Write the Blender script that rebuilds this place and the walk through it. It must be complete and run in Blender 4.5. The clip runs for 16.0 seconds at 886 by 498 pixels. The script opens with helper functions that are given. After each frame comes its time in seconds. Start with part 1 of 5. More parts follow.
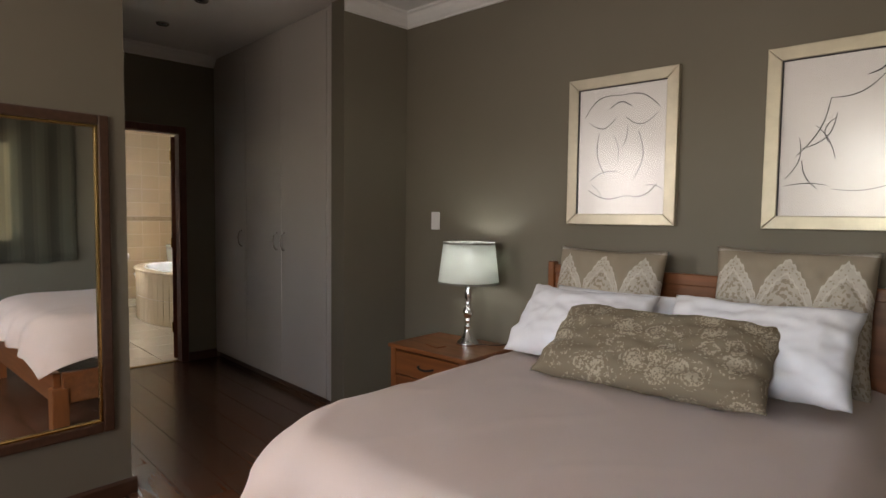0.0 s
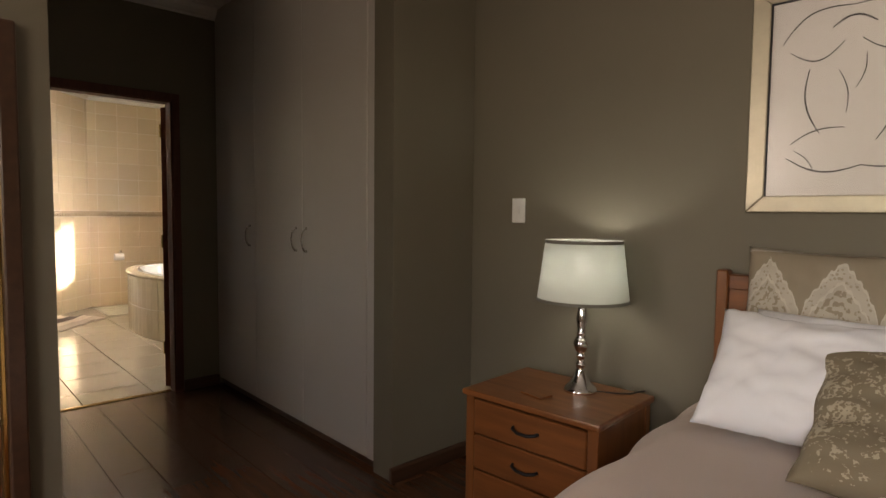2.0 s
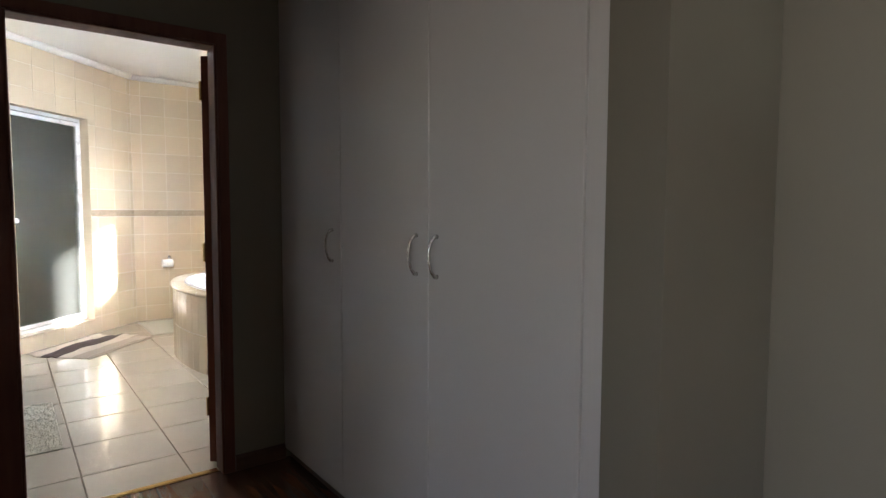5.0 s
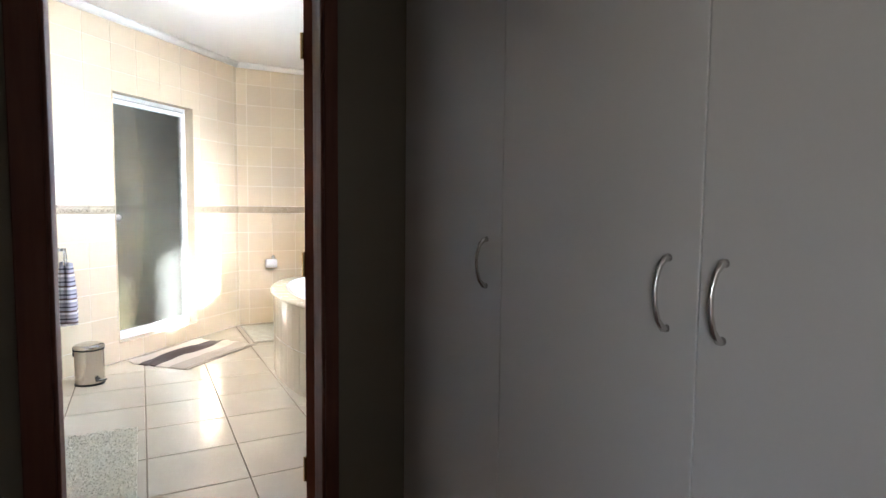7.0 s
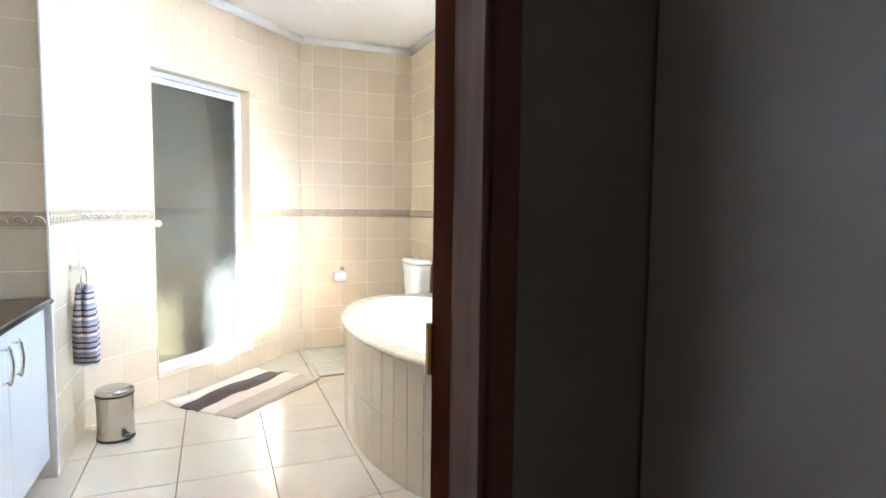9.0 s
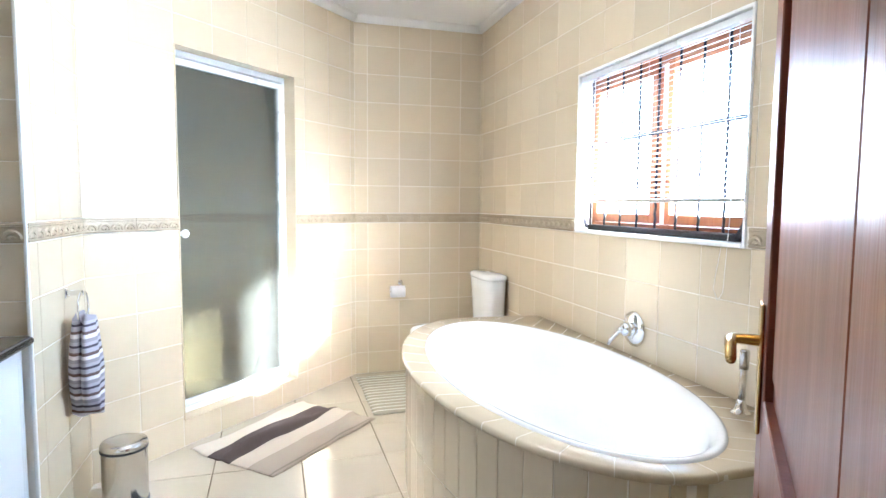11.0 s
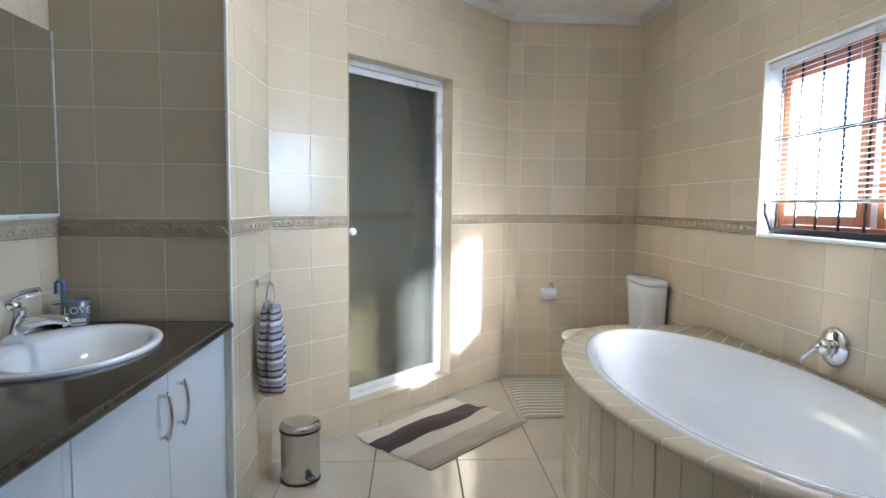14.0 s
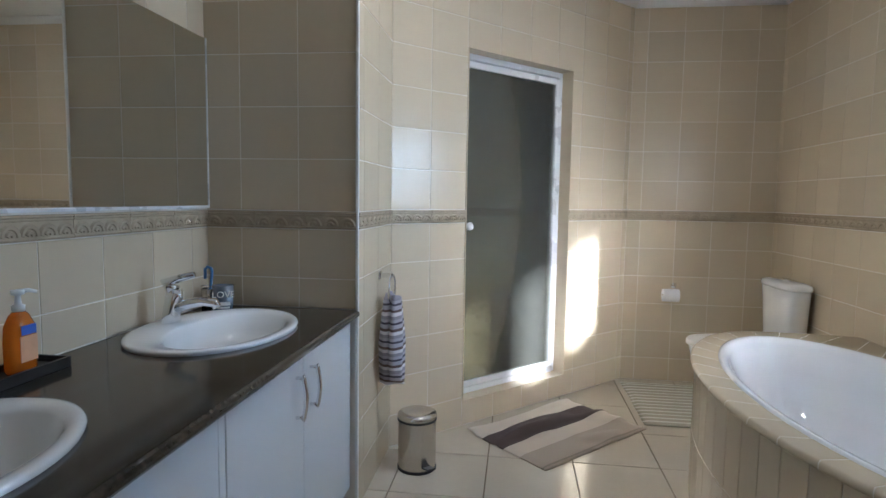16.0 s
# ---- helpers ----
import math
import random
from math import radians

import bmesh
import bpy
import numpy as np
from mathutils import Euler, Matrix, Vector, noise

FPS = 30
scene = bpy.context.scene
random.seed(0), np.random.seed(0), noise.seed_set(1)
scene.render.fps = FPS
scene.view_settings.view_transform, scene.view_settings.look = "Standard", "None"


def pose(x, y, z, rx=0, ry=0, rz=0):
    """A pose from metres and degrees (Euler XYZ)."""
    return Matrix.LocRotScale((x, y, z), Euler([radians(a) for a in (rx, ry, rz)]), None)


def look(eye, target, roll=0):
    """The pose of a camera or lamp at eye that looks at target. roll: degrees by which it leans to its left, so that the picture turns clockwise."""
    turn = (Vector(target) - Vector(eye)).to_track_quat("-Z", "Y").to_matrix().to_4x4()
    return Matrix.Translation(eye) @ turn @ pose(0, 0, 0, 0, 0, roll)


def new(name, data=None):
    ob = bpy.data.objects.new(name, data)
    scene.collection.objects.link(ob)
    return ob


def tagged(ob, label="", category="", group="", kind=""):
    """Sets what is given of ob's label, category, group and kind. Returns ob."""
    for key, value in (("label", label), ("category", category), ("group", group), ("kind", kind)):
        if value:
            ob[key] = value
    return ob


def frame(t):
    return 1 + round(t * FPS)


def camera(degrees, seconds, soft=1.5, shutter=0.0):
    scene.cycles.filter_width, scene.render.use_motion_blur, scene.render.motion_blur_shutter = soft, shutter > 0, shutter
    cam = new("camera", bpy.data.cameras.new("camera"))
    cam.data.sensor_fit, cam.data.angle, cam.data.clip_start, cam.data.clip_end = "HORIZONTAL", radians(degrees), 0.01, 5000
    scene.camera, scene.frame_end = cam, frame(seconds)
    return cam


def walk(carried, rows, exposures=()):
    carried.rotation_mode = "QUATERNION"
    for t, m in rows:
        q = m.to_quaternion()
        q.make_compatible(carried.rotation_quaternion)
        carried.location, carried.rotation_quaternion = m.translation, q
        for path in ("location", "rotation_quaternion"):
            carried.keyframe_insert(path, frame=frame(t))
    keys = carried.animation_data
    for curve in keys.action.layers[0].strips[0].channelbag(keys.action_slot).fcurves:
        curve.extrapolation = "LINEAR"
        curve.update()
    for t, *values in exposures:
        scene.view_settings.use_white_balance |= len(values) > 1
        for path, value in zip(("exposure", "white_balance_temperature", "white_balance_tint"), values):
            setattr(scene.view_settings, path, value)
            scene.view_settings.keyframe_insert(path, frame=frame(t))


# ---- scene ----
cam = camera(75.5, 16.0)
PATH = [
    (0, (0.564, 0.295, 1.339), (-0.88, 1.674, 1.222), 0.7),
    (0.5, (0.348, 0.407, 1.327), (-1.106, 1.774, 1.209), 0.7),
    (1, (0.093, 0.51, 1.326), (-1.365, 1.874, 1.206), 0.7),
    (1.5, (-0.196, 0.657, 1.309), (-1.658, 2.016, 1.19), 0.7),
    (2, (-0.497, 0.787, 1.284), (-1.963, 2.142, 1.16), 0.6),
    (2.5, (-0.795, 0.896, 1.252), (-2.265, 2.247, 1.136), 0.7),
    (3, (-1.062, 0.992, 1.253), (-2.535, 2.34, 1.138), 0.6),
    (5.5, (-2.137, 1.392, 1.281), (-3.768, 2.541, 1.142), 0.2),
    (6, (-2.35, 1.468, 1.285), (-4.033, 2.539, 1.143), 0.2),
    (6.5, (-2.559, 1.512, 1.287), (-4.29, 2.503, 1.141), 0.3),
    (7, (-2.787, 1.565, 1.278), (-4.551, 2.496, 1.133), 0.6),
    (7.5, (-3.037, 1.608, 1.271), (-4.832, 2.478, 1.124), 0.7),
    (8, (-3.342, 1.652, 1.285), (-5.16, 2.472, 1.135), 0.7),
    (10.5, (-4.602, 1.852, 1.341), (-6.496, 2.474, 1.184), 0.5),
    (11, (-4.718, 1.872, 1.345), (-6.63, 2.438, 1.188), 0.4),
    (11.5, (-4.767, 1.863, 1.342), (-6.696, 2.369, 1.188), 0.4),
    (12, (-4.784, 1.841, 1.344), (-6.728, 2.282, 1.189), 0.4),
    (12.5, (-4.781, 1.816, 1.344), (-6.739, 2.189, 1.191), 0.4),
    (13, (-4.776, 1.792, 1.346), (-6.748, 2.087, 1.193), 0.4),
    (13.5, (-4.776, 1.768, 1.346), (-6.759, 1.971, 1.19), 0.6),
    (14, (-4.776, 1.751, 1.338), (-6.767, 1.858, 1.181), 0.6),
    (14.5, (-4.776, 1.739, 1.336), (-6.769, 1.752, 1.173), 0.7),
    (15, (-4.778, 1.726, 1.335), (-6.769, 1.649, 1.168), 0.8),
    (15.5, (-4.791, 1.698, 1.328), (-6.777, 1.538, 1.16), 0.8),
    (16, (-4.795, 1.68, 1.328), (-6.771, 1.424, 1.154), 0.9),
]
EXPOSURES = [(0.0, 3.75, 6700, 15), (1.5, 3.6, 8000, 17), (2.0, 3.6, 7800, 17), (3.0, 3.85, 6500, 15), (5.5, 4.35, 5800, 12), (8.0, 4.8, 5500, 11), (10.5, 4.85, 5400, 10), (11.5, 4.3, 5400, 10), (13.0, 3.8, 5400, 10), (16.0, 3.05, 5400, 11)]
walk(cam, [(t, look(eye, target, roll)) for t, eye, target, roll in PATH], EXPOSURES)

# ---- world, sun, window light ----
SUN_TO = Vector((-1.42, -1.35, -0.85)).normalized()
world = bpy.data.worlds.new("sky")
scene.world = world
world.use_nodes = True
wn = world.node_tree.nodes
sky = wn.new("ShaderNodeTexSky")
sky.sky_type, sky.sun_disc = "NISHITA", False
sky.sun_elevation, sky.sun_rotation = math.asin(-SUN_TO.z), math.atan2(-SUN_TO.x, -SUN_TO.y)
wn["Background"].inputs["Strength"].default_value = 0.12
world.node_tree.links.new(sky.outputs[0], wn["Background"].inputs["Color"])

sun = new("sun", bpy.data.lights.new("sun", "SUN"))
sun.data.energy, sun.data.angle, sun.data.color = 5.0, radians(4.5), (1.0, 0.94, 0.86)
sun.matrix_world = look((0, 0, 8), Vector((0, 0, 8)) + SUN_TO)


def area(name, m, w, h, watts, color):
    ob = new(name, bpy.data.lights.new(name, "AREA"))
    ob.data.shape, ob.data.size, ob.data.size_y, ob.data.energy, ob.data.color = "RECTANGLE", w, h, watts, color
    ob.matrix_world = m
    return ob


# ---- materials ----
def material(name, color, rough=0.5, metal=0.0, var=0.08, scale=3.0, fine=60.0, bump=0.1, alt=None, rand=0.0, stretch=(1, 1, 1), coat=0.0, island=False, sheen=0.0):
    """A surface with a broad and a fine variation of its colour, fine relief and, where asked, a shade of its own for each piece."""
    m = bpy.data.materials.new(name)
    m.use_nodes = True
    n, l = m.node_tree.nodes, m.node_tree.links
    p = n["Principled BSDF"]
    tc = n.new("ShaderNodeTexCoord")
    mp = n.new("ShaderNodeMapping")
    mp.inputs["Scale"].default_value = stretch
    l.new(tc.outputs["Object"], mp.inputs["Vector"])
    broad, grain = n.new("ShaderNodeTexNoise"), n.new("ShaderNodeTexNoise")
    for t, sc, det in ((broad, scale, 3), (grain, fine, 4)):
        t.inputs["Scale"].default_value, t.inputs["Detail"].default_value = sc, det
        l.new(mp.outputs[0], t.inputs["Vector"])
    mix = n.new("ShaderNodeMix")
    mix.data_type = "RGBA"
    dark = [c * (1 - 2.2 * var) for c in color] if alt is None else alt
    mix.inputs[6].default_value, mix.inputs[7].default_value = (*color, 1), (*dark, 1)
    add = n.new("ShaderNodeMath")
    add.operation = "MULTIPLY_ADD"
    add.inputs[1].default_value = 0.35
    l.new(grain.outputs["Fac"], add.inputs[0])
    half = n.new("ShaderNodeMath")
    half.operation = "MULTIPLY_ADD"
    half.inputs[1].default_value, half.inputs[2].default_value = 1.6, -0.6
    l.new(broad.outputs["Fac"], half.inputs[0])
    l.new(half.outputs[0], add.inputs[2])
    l.new(add.outputs[0], mix.inputs[0])
    out = mix.outputs[2]
    if rand:
        hsv = n.new("ShaderNodeHueSaturation")
        src = n.new("ShaderNodeNewGeometry" if island else "ShaderNodeObjectInfo")
        mr = n.new("ShaderNodeMapRange")
        mr.inputs[3].default_value, mr.inputs[4].default_value = 1 - rand, 1 + rand
        l.new(src.outputs["Random Per Island" if island else "Random"], mr.inputs[0])
        l.new(mr.outputs[0], hsv.inputs["Value"])
        l.new(out, hsv.inputs["Color"])
        out = hsv.outputs[0]
    l.new(out, p.inputs["Base Color"])
    rr = n.new("ShaderNodeMapRange")
    rr.inputs[3].default_value, rr.inputs[4].default_value = max(0.02, rough * 0.85), min(1, rough * 1.15)
    l.new(broad.outputs["Fac"], rr.inputs[0])
    l.new(rr.outputs[0], p.inputs["Roughness"])
    p.inputs["Metallic"].default_value = metal
    p.inputs["Coat Weight"].default_value = coat
    p.inputs["Coat Roughness"].default_value = 0.12
    if sheen:
        p.inputs["Sheen Weight"].default_value = sheen
    if bump:
        b = n.new("ShaderNodeBump")
        b.inputs["Strength"].default_value, b.inputs["Distance"].default_value = bump, 0.004
        l.new(grain.outputs["Fac"], b.inputs["Height"])
        l.new(b.outputs[0], p.inputs["Normal"])
    return m


def wood(name, color, dark, rough=0.4, axis=0, scale=9.0, coat=0.0, rand=0.0):
    st = [8.0, 8.0, 8.0]
    st[axis] = 0.7
    return material(name, color, rough, 0, 0.2, scale * 0.5, scale * 2.5, 0.08, dark, rand, st, coat)


def glass(name, color, rough=0.0, ior=1.45):
    m = bpy.data.materials.new(name)
    m.use_nodes = True
    p = m.node_tree.nodes["Principled BSDF"]
    for k, v in (("Base Color", (*color, 1)), ("Roughness", rough), ("Transmission Weight", 1.0), ("IOR", ior)):
        p.inputs[k].default_value = v
    return m


def glow(name, color, strength):
    m = bpy.data.materials.new(name)
    m.use_nodes = True
    p = m.node_tree.nodes["Principled BSDF"]
    p.inputs["Base Color"].default_value = (*color, 1)
    p.inputs["Emission Color"].default_value = (*color, 1)
    p.inputs["Emission Strength"].default_value = strength
    return m


M_TAUPE = material("taupe wall paint", (0.172, 0.151, 0.111), 0.65, var=0.05, scale=1.4, fine=220, bump=0.12)
M_WHITE = material("white ceiling paint", (0.84, 0.83, 0.81), 0.8, var=0.02, scale=1.2, fine=150, bump=0.08)
M_SKIRT = wood("dark skirting wood", (0.075, 0.035, 0.02), (0.04, 0.018, 0.01), 0.35, coat=0.2)
M_FRAME = wood("dark mahogany stain", (0.13, 0.040, 0.021), (0.07, 0.020, 0.011), 0.62, axis=2)
M_LEAF = wood("varnished mahogany door", (0.22, 0.06, 0.027), (0.12, 0.03, 0.014), 0.36, axis=2)
M_FLOOR = wood("laminate plank", (0.115, 0.05, 0.026), (0.06, 0.026, 0.014), 0.24, scale=7, rand=0.16, coat=0.15)
M_WARD = material("cream wardrobe melamine", (0.51, 0.475, 0.44), 0.42, var=0.03, scale=1.0, fine=140, bump=0.05)
M_NICKEL = material("brushed nickel", (0.62, 0.6, 0.57), 0.25, 1.0, 0.04, 8, 160, 0.03)
M_CHROME = material("polished chrome", (0.82, 0.83, 0.85), 0.06, 1.0, 0.02, 5, 90, 0.0)
M_BRASS = material("brass", (0.62, 0.42, 0.16), 0.22, 1.0, 0.06, 9, 120, 0.03)
M_TILE = material("cream wall tile", (0.63, 0.53, 0.38), 0.2, var=0.05, scale=2.2, fine=30, bump=0.03, rand=0.055)
M_GROUT = material("pale grout", (0.80, 0.75, 0.66), 0.85, var=0.05, scale=6, fine=180, bump=0.2)
M_BORDER = material("beige relief border tile", (0.50, 0.41, 0.29), 0.25, var=0.12, scale=14, fine=60, bump=0.05, rand=0.05, coat=0.2)
M_FTILE = material("ivory floor tile", (0.60, 0.53, 0.42), 0.16, var=0.05, scale=3, fine=45, bump=0.02, rand=0.04, coat=0.3)
M_FGROUT = material("brown floor grout", (0.2, 0.15, 0.1), 0.9, var=0.1, scale=8, fine=150, bump=0.2)
M_PORC = material("white porcelain", (0.82, 0.82, 0.82), 0.08, var=0.01, scale=2, fine=20, bump=0.0, coat=0.5)
M_ACRYL = material("white tub acrylic", (0.84, 0.84, 0.85), 0.06, var=0.01, scale=2, fine=20, bump=0.0, coat=0.6)
M_GRANITE = material("black granite", (0.014, 0.012, 0.010), 0.11, var=0.3, scale=60, fine=170, bump=0.01, alt=(0.075, 0.058, 0.042))
M_VANITY = material("white vanity lacquer", (0.64, 0.65, 0.66), 0.3, var=0.02, scale=1.5, fine=90, bump=0.02)
M_MIRROR = material("mirror silver", (0.86, 0.88, 0.87), 0.01, 1.0, 0.0, 1, 1, 0.0)
M_ALU = material("white powder-coated aluminium", (0.78, 0.79, 0.8), 0.28, 0.15, 0.02, 5, 90, 0.02)


def tinted_glass(name, through_colour, diffuse_grey):
    """Thin grey glass: it lets part of the light straight through, mirrors a little and has an even diffuse grey mixed
    in to look lit and hazy.
    """
    m = bpy.data.materials.new(name)
    m.use_nodes = True
    n, l = m.node_tree.nodes, m.node_tree.links
    clear, haze, shine = n.new("ShaderNodeBsdfTransparent"), n.new("ShaderNodeBsdfDiffuse"), n.new("ShaderNodeBsdfGlossy")
    clear.inputs[0].default_value, haze.inputs[0].default_value = (*through_colour, 1), (*diffuse_grey, 1)
    shine.inputs["Roughness"].default_value = 0.08
    a, b, fr = n.new("ShaderNodeMixShader"), n.new("ShaderNodeMixShader"), n.new("ShaderNodeFresnel")
    a.inputs[0].default_value = 0.16
    fr.inputs[0].default_value = 1.4
    l.new(clear.outputs[0], a.inputs[1])
    l.new(haze.outputs[0], a.inputs[2])
    l.new(fr.outputs[0], b.inputs[0])
    l.new(a.outputs[0], b.inputs[1])
    l.new(shine.outputs[0], b.inputs[2])
    l.new(b.outputs[0], n["Material Output"].inputs["Surface"])
    return m


M_SHGLASS = tinted_glass("grey tinted glass", (0.68, 0.69, 0.65), (0.34, 0.35, 0.31))
M_PANE = glass("clear glass", (0.97, 0.98, 0.98), 0.0)
M_ARTGLASS = glass("soft picture glass", (0.97, 0.97, 0.97), 0.2, 1.45)
M_OAK = wood("orange oak veneer", (0.235, 0.083, 0.027), (0.11, 0.037, 0.012), 0.32, scale=7, coat=0.25)
M_OAKV = wood("orange oak upright", (0.26, 0.094, 0.03), (0.13, 0.045, 0.015), 0.32, axis=2, scale=7, coat=0.25)
M_WINWOOD = wood("orange window timber", (0.42, 0.15, 0.05), (0.26, 0.08, 0.03), 0.4, axis=2)
M_IRON = material("black wrought iron", (0.02, 0.02, 0.025), 0.5, 0.4, 0.2, 20, 120, 0.2)
M_DUVET = material("white cotton duvet", (0.93, 0.81, 0.74), 0.85, var=0.03, scale=2.5, fine=380, bump=0.15, sheen=0.2)
M_COTTON = material("white cotton pillowcase", (0.8, 0.8, 0.83), 0.85, var=0.02, scale=3, fine=420, bump=0.15, sheen=0.2)
M_STEEL = material("brushed stainless steel", (0.60, 0.57, 0.53), 0.22, 1.0, 0.02, 4, 90, 0.0, stretch=(14, 14, 1))
M_BLACK = material("black plastic", (0.02, 0.02, 0.02), 0.4, var=0.1, scale=9, fine=90, bump=0.05)
M_PLASTIC = material("white plastic", (0.78, 0.77, 0.74), 0.35, var=0.02, scale=5, fine=70, bump=0.02)


# ---- shapes ----
def part(name, bm, mat, parent=None, label="", smooth=False, mats=()):
    me = bpy.data.meshes.new(name)
    bm.to_mesh(me)
    bm.free()
    for m in (mat, *mats):
        me.materials.append(m)
    if smooth:
        me.polygons.foreach_set("use_smooth", [True] * len(me.polygons))
    ob = new(name, me)
    if parent is not None:
        ob.parent = parent
    if label:
        ob["label"] = label
    return ob


def thing(name, m, label, category, group=""):
    ob = new(name)
    ob.empty_display_size = 0.1
    ob.matrix_world = m
    return tagged(ob, label, category, group)


def setting(ob, label, category):
    return tagged(ob, label, category, "", "structure")


def box(bm, x0, x1, y0, y1, z0, z1, bevel=0.0, seg=1, mi=0):
    made = bmesh.ops.create_cube(bm, size=1.0, matrix=Matrix.Translation(((x0 + x1) / 2, (y0 + y1) / 2, (z0 + z1) / 2)) @ Matrix.Diagonal((abs(x1 - x0), abs(y1 - y0), abs(z1 - z0), 1)))
    vs = made["verts"]
    if bevel:
        es = list({e for v in vs for e in v.link_edges})
        got = bmesh.ops.bevel(bm, geom=es, offset=bevel, segments=seg, affect="EDGES", profile=0.5)
        if mi:
            for f in got["faces"]:
                f.material_index = mi
        vs = got["verts"]
    if mi:
        for f in {f for v in vs for f in v.link_faces}:
            f.material_index = mi
    return vs


def boxes(*specs, bevel=0.0, seg=1):
    bm = bmesh.new()
    for s in specs:
        box(bm, *s, bevel=bevel, seg=seg)
    return bm


def lathe(profile, seg=24, m=None, caps=True):
    """Turns (radius, height) pairs round z."""
    bm = bmesh.new()
    rings = []
    for r, z in profile:
        rings.append([bm.verts.new((r * math.cos(2 * math.pi * i / seg), r * math.sin(2 * math.pi * i / seg), z)) for i in range(seg)])
    for a, b in zip(rings, rings[1:]):
        for i in range(seg):
            j = (i + 1) % seg
            bm.faces.new((a[i], a[j], b[j], b[i]))
    if caps:
        bm.faces.new(rings[0][::-1])
        bm.faces.new(rings[-1])
    bmesh.ops.remove_doubles(bm, verts=bm.verts, dist=1e-5)
    bmesh.ops.recalc_face_normals(bm, faces=bm.faces)
    if m is not None:
        bm.transform(m)
    return bm


def tube(bm, points, r, seg=8, closed=False):
    """A round bar along points; r may be one radius or one for each point."""
    pts = [Vector(p) for p in points]
    rad = r if isinstance(r, (list, tuple)) else [r] * len(pts)
    rings, n = [], len(pts)
    ref = None
    for i, p in enumerate(pts):
        a = pts[(i - 1) % n] if closed or i else p
        b = pts[(i + 1) % n] if closed or i < n - 1 else p
        d = (b - a).normalized()
        if ref is None:
            ref = d.orthogonal().normalized()
        ref = (ref - d * ref.dot(d)).normalized()
        side = d.cross(ref)
        rings.append([bm.verts.new(p + rad[i] * (math.cos(2 * math.pi * k / seg) * ref + math.sin(2 * math.pi * k / seg) * side)) for k in range(seg)])
    pairs = list(zip(rings, rings[1:])) + ([(rings[-1], rings[0])] if closed else [])
    for a, b in pairs:
        for k in range(seg):
            j = (k + 1) % seg
            bm.faces.new((a[k], a[j], b[j], b[k]))
    if not closed:
        bm.faces.new(rings[0][::-1])
        bm.faces.new(rings[-1])
    return bm


def bar(points, r, seg=8, closed=False):
    return tube(bmesh.new(), points, r, seg, closed)


def loft(rings, close_first=True, close_last=True):
    """Joins rings of equal count, each a list of points."""
    bm = bmesh.new()
    vs = [[bm.verts.new(p) for p in ring] for ring in rings]
    for a, b in zip(vs, vs[1:]):
        for i in range(len(a)):
            j = (i + 1) % len(a)
            bm.faces.new((a[i], a[j], b[j], b[i]))
    if close_first:
        bm.faces.new(vs[0][::-1])
    if close_last:
        bm.faces.new(vs[-1])
    bmesh.ops.recalc_face_normals(bm, faces=bm.faces)
    return bm


def arc(cx, cz, r, a0, a1, n, y=0.0):
    return [(cx + r * math.cos(radians(a0 + (a1 - a0) * i / (n - 1))), y, cz + r * math.sin(radians(a0 + (a1 - a0) * i / (n - 1)))) for i in range(n)]


# ---- plan ----
CEIL, CORN = 2.735, 2.645          # bedroom ceiling and underside of its cornice
BCEIL = 2.755                      # bathroom ceiling
HX, WARD_Y, HALL_S = -4.71, 2.419, 1.07
BX = -4.83                         # bathroom side of the door wall
NORTH, WEST, RING_Y, NICHE_X, BACK_Y = 3.50, -9.16, 1.03, -7.07, 0.376
DIAG_A, DIAG_B = Vector((-7.70, 1.03, 0)), Vector((-9.16, 2.475, 0))
BR = pose(-2.59, 2.95, 0, 0, 0, 4.3)   # the bedroom's own axes: bed wall along x, room towards -y
R_W, R_L = 4.6, 4.6

# bedroom walls
def wall_box(name, specs, mat, m=None, label="", cat="wall"):
    ob = part(name, boxes(*specs), mat)
    if m is not None:
        ob.matrix_world = m
    return setting(ob, label, cat)


SW0, SW1, MV0, MV1 = 1.9, 3.2, -2.45, -1.1      # bedroom windows: along the south wall, along the mirror wall
wall_box("wall_bed", [(-0.6, R_W + 0.2, 0, 0.2, 0, 2.9)], M_TAUPE, BR, "taupe painted plaster wall behind the bed")
wall_box("wall_east", [(R_W, R_W + 0.2, -1.25, 0, 0, 2.9), (R_W, R_W + 0.2, -R_L, -2.3, 0, 2.9), (R_W, R_W + 0.2, -2.3, -1.25, 0, 1.05), (R_W, R_W + 0.2, -2.3, -1.25, 2.2, 2.9)], M_TAUPE, BR, "taupe painted wall with a blind-covered window")
wall_box("wall_south", [(-0.6, SW0, -R_L - 0.2, -R_L, 0, 2.9), (SW1, R_W + 0.2, -R_L - 0.2, -R_L, 0, 2.9), (SW0, SW1, -R_L - 0.2, -R_L, 0, 0.95), (SW0, SW1, -R_L - 0.2, -R_L, 2.3, 2.9)], M_TAUPE, BR, "taupe painted wall with a window opposite the bed")
MW = pose(-2.38, HALL_S, 0, 0, 0, 4.3)
wall_box("wall_mirror", [(-0.22, 0, -3.0, MV0, 0, 2.9), (-0.22, 0, MV1, 0, 0, 2.9), (-0.22, 0, MV0, MV1, 0, 1.0), (-0.22, 0, MV0, MV1, 2.2, 2.9)], M_TAUPE, MW, "taupe painted wall that carries the long mirror")
wall_box("wall_hall_south", [(HX, -2.56, 0.85, HALL_S, 0, 2.9)], M_TAUPE, None, "taupe painted passage wall")
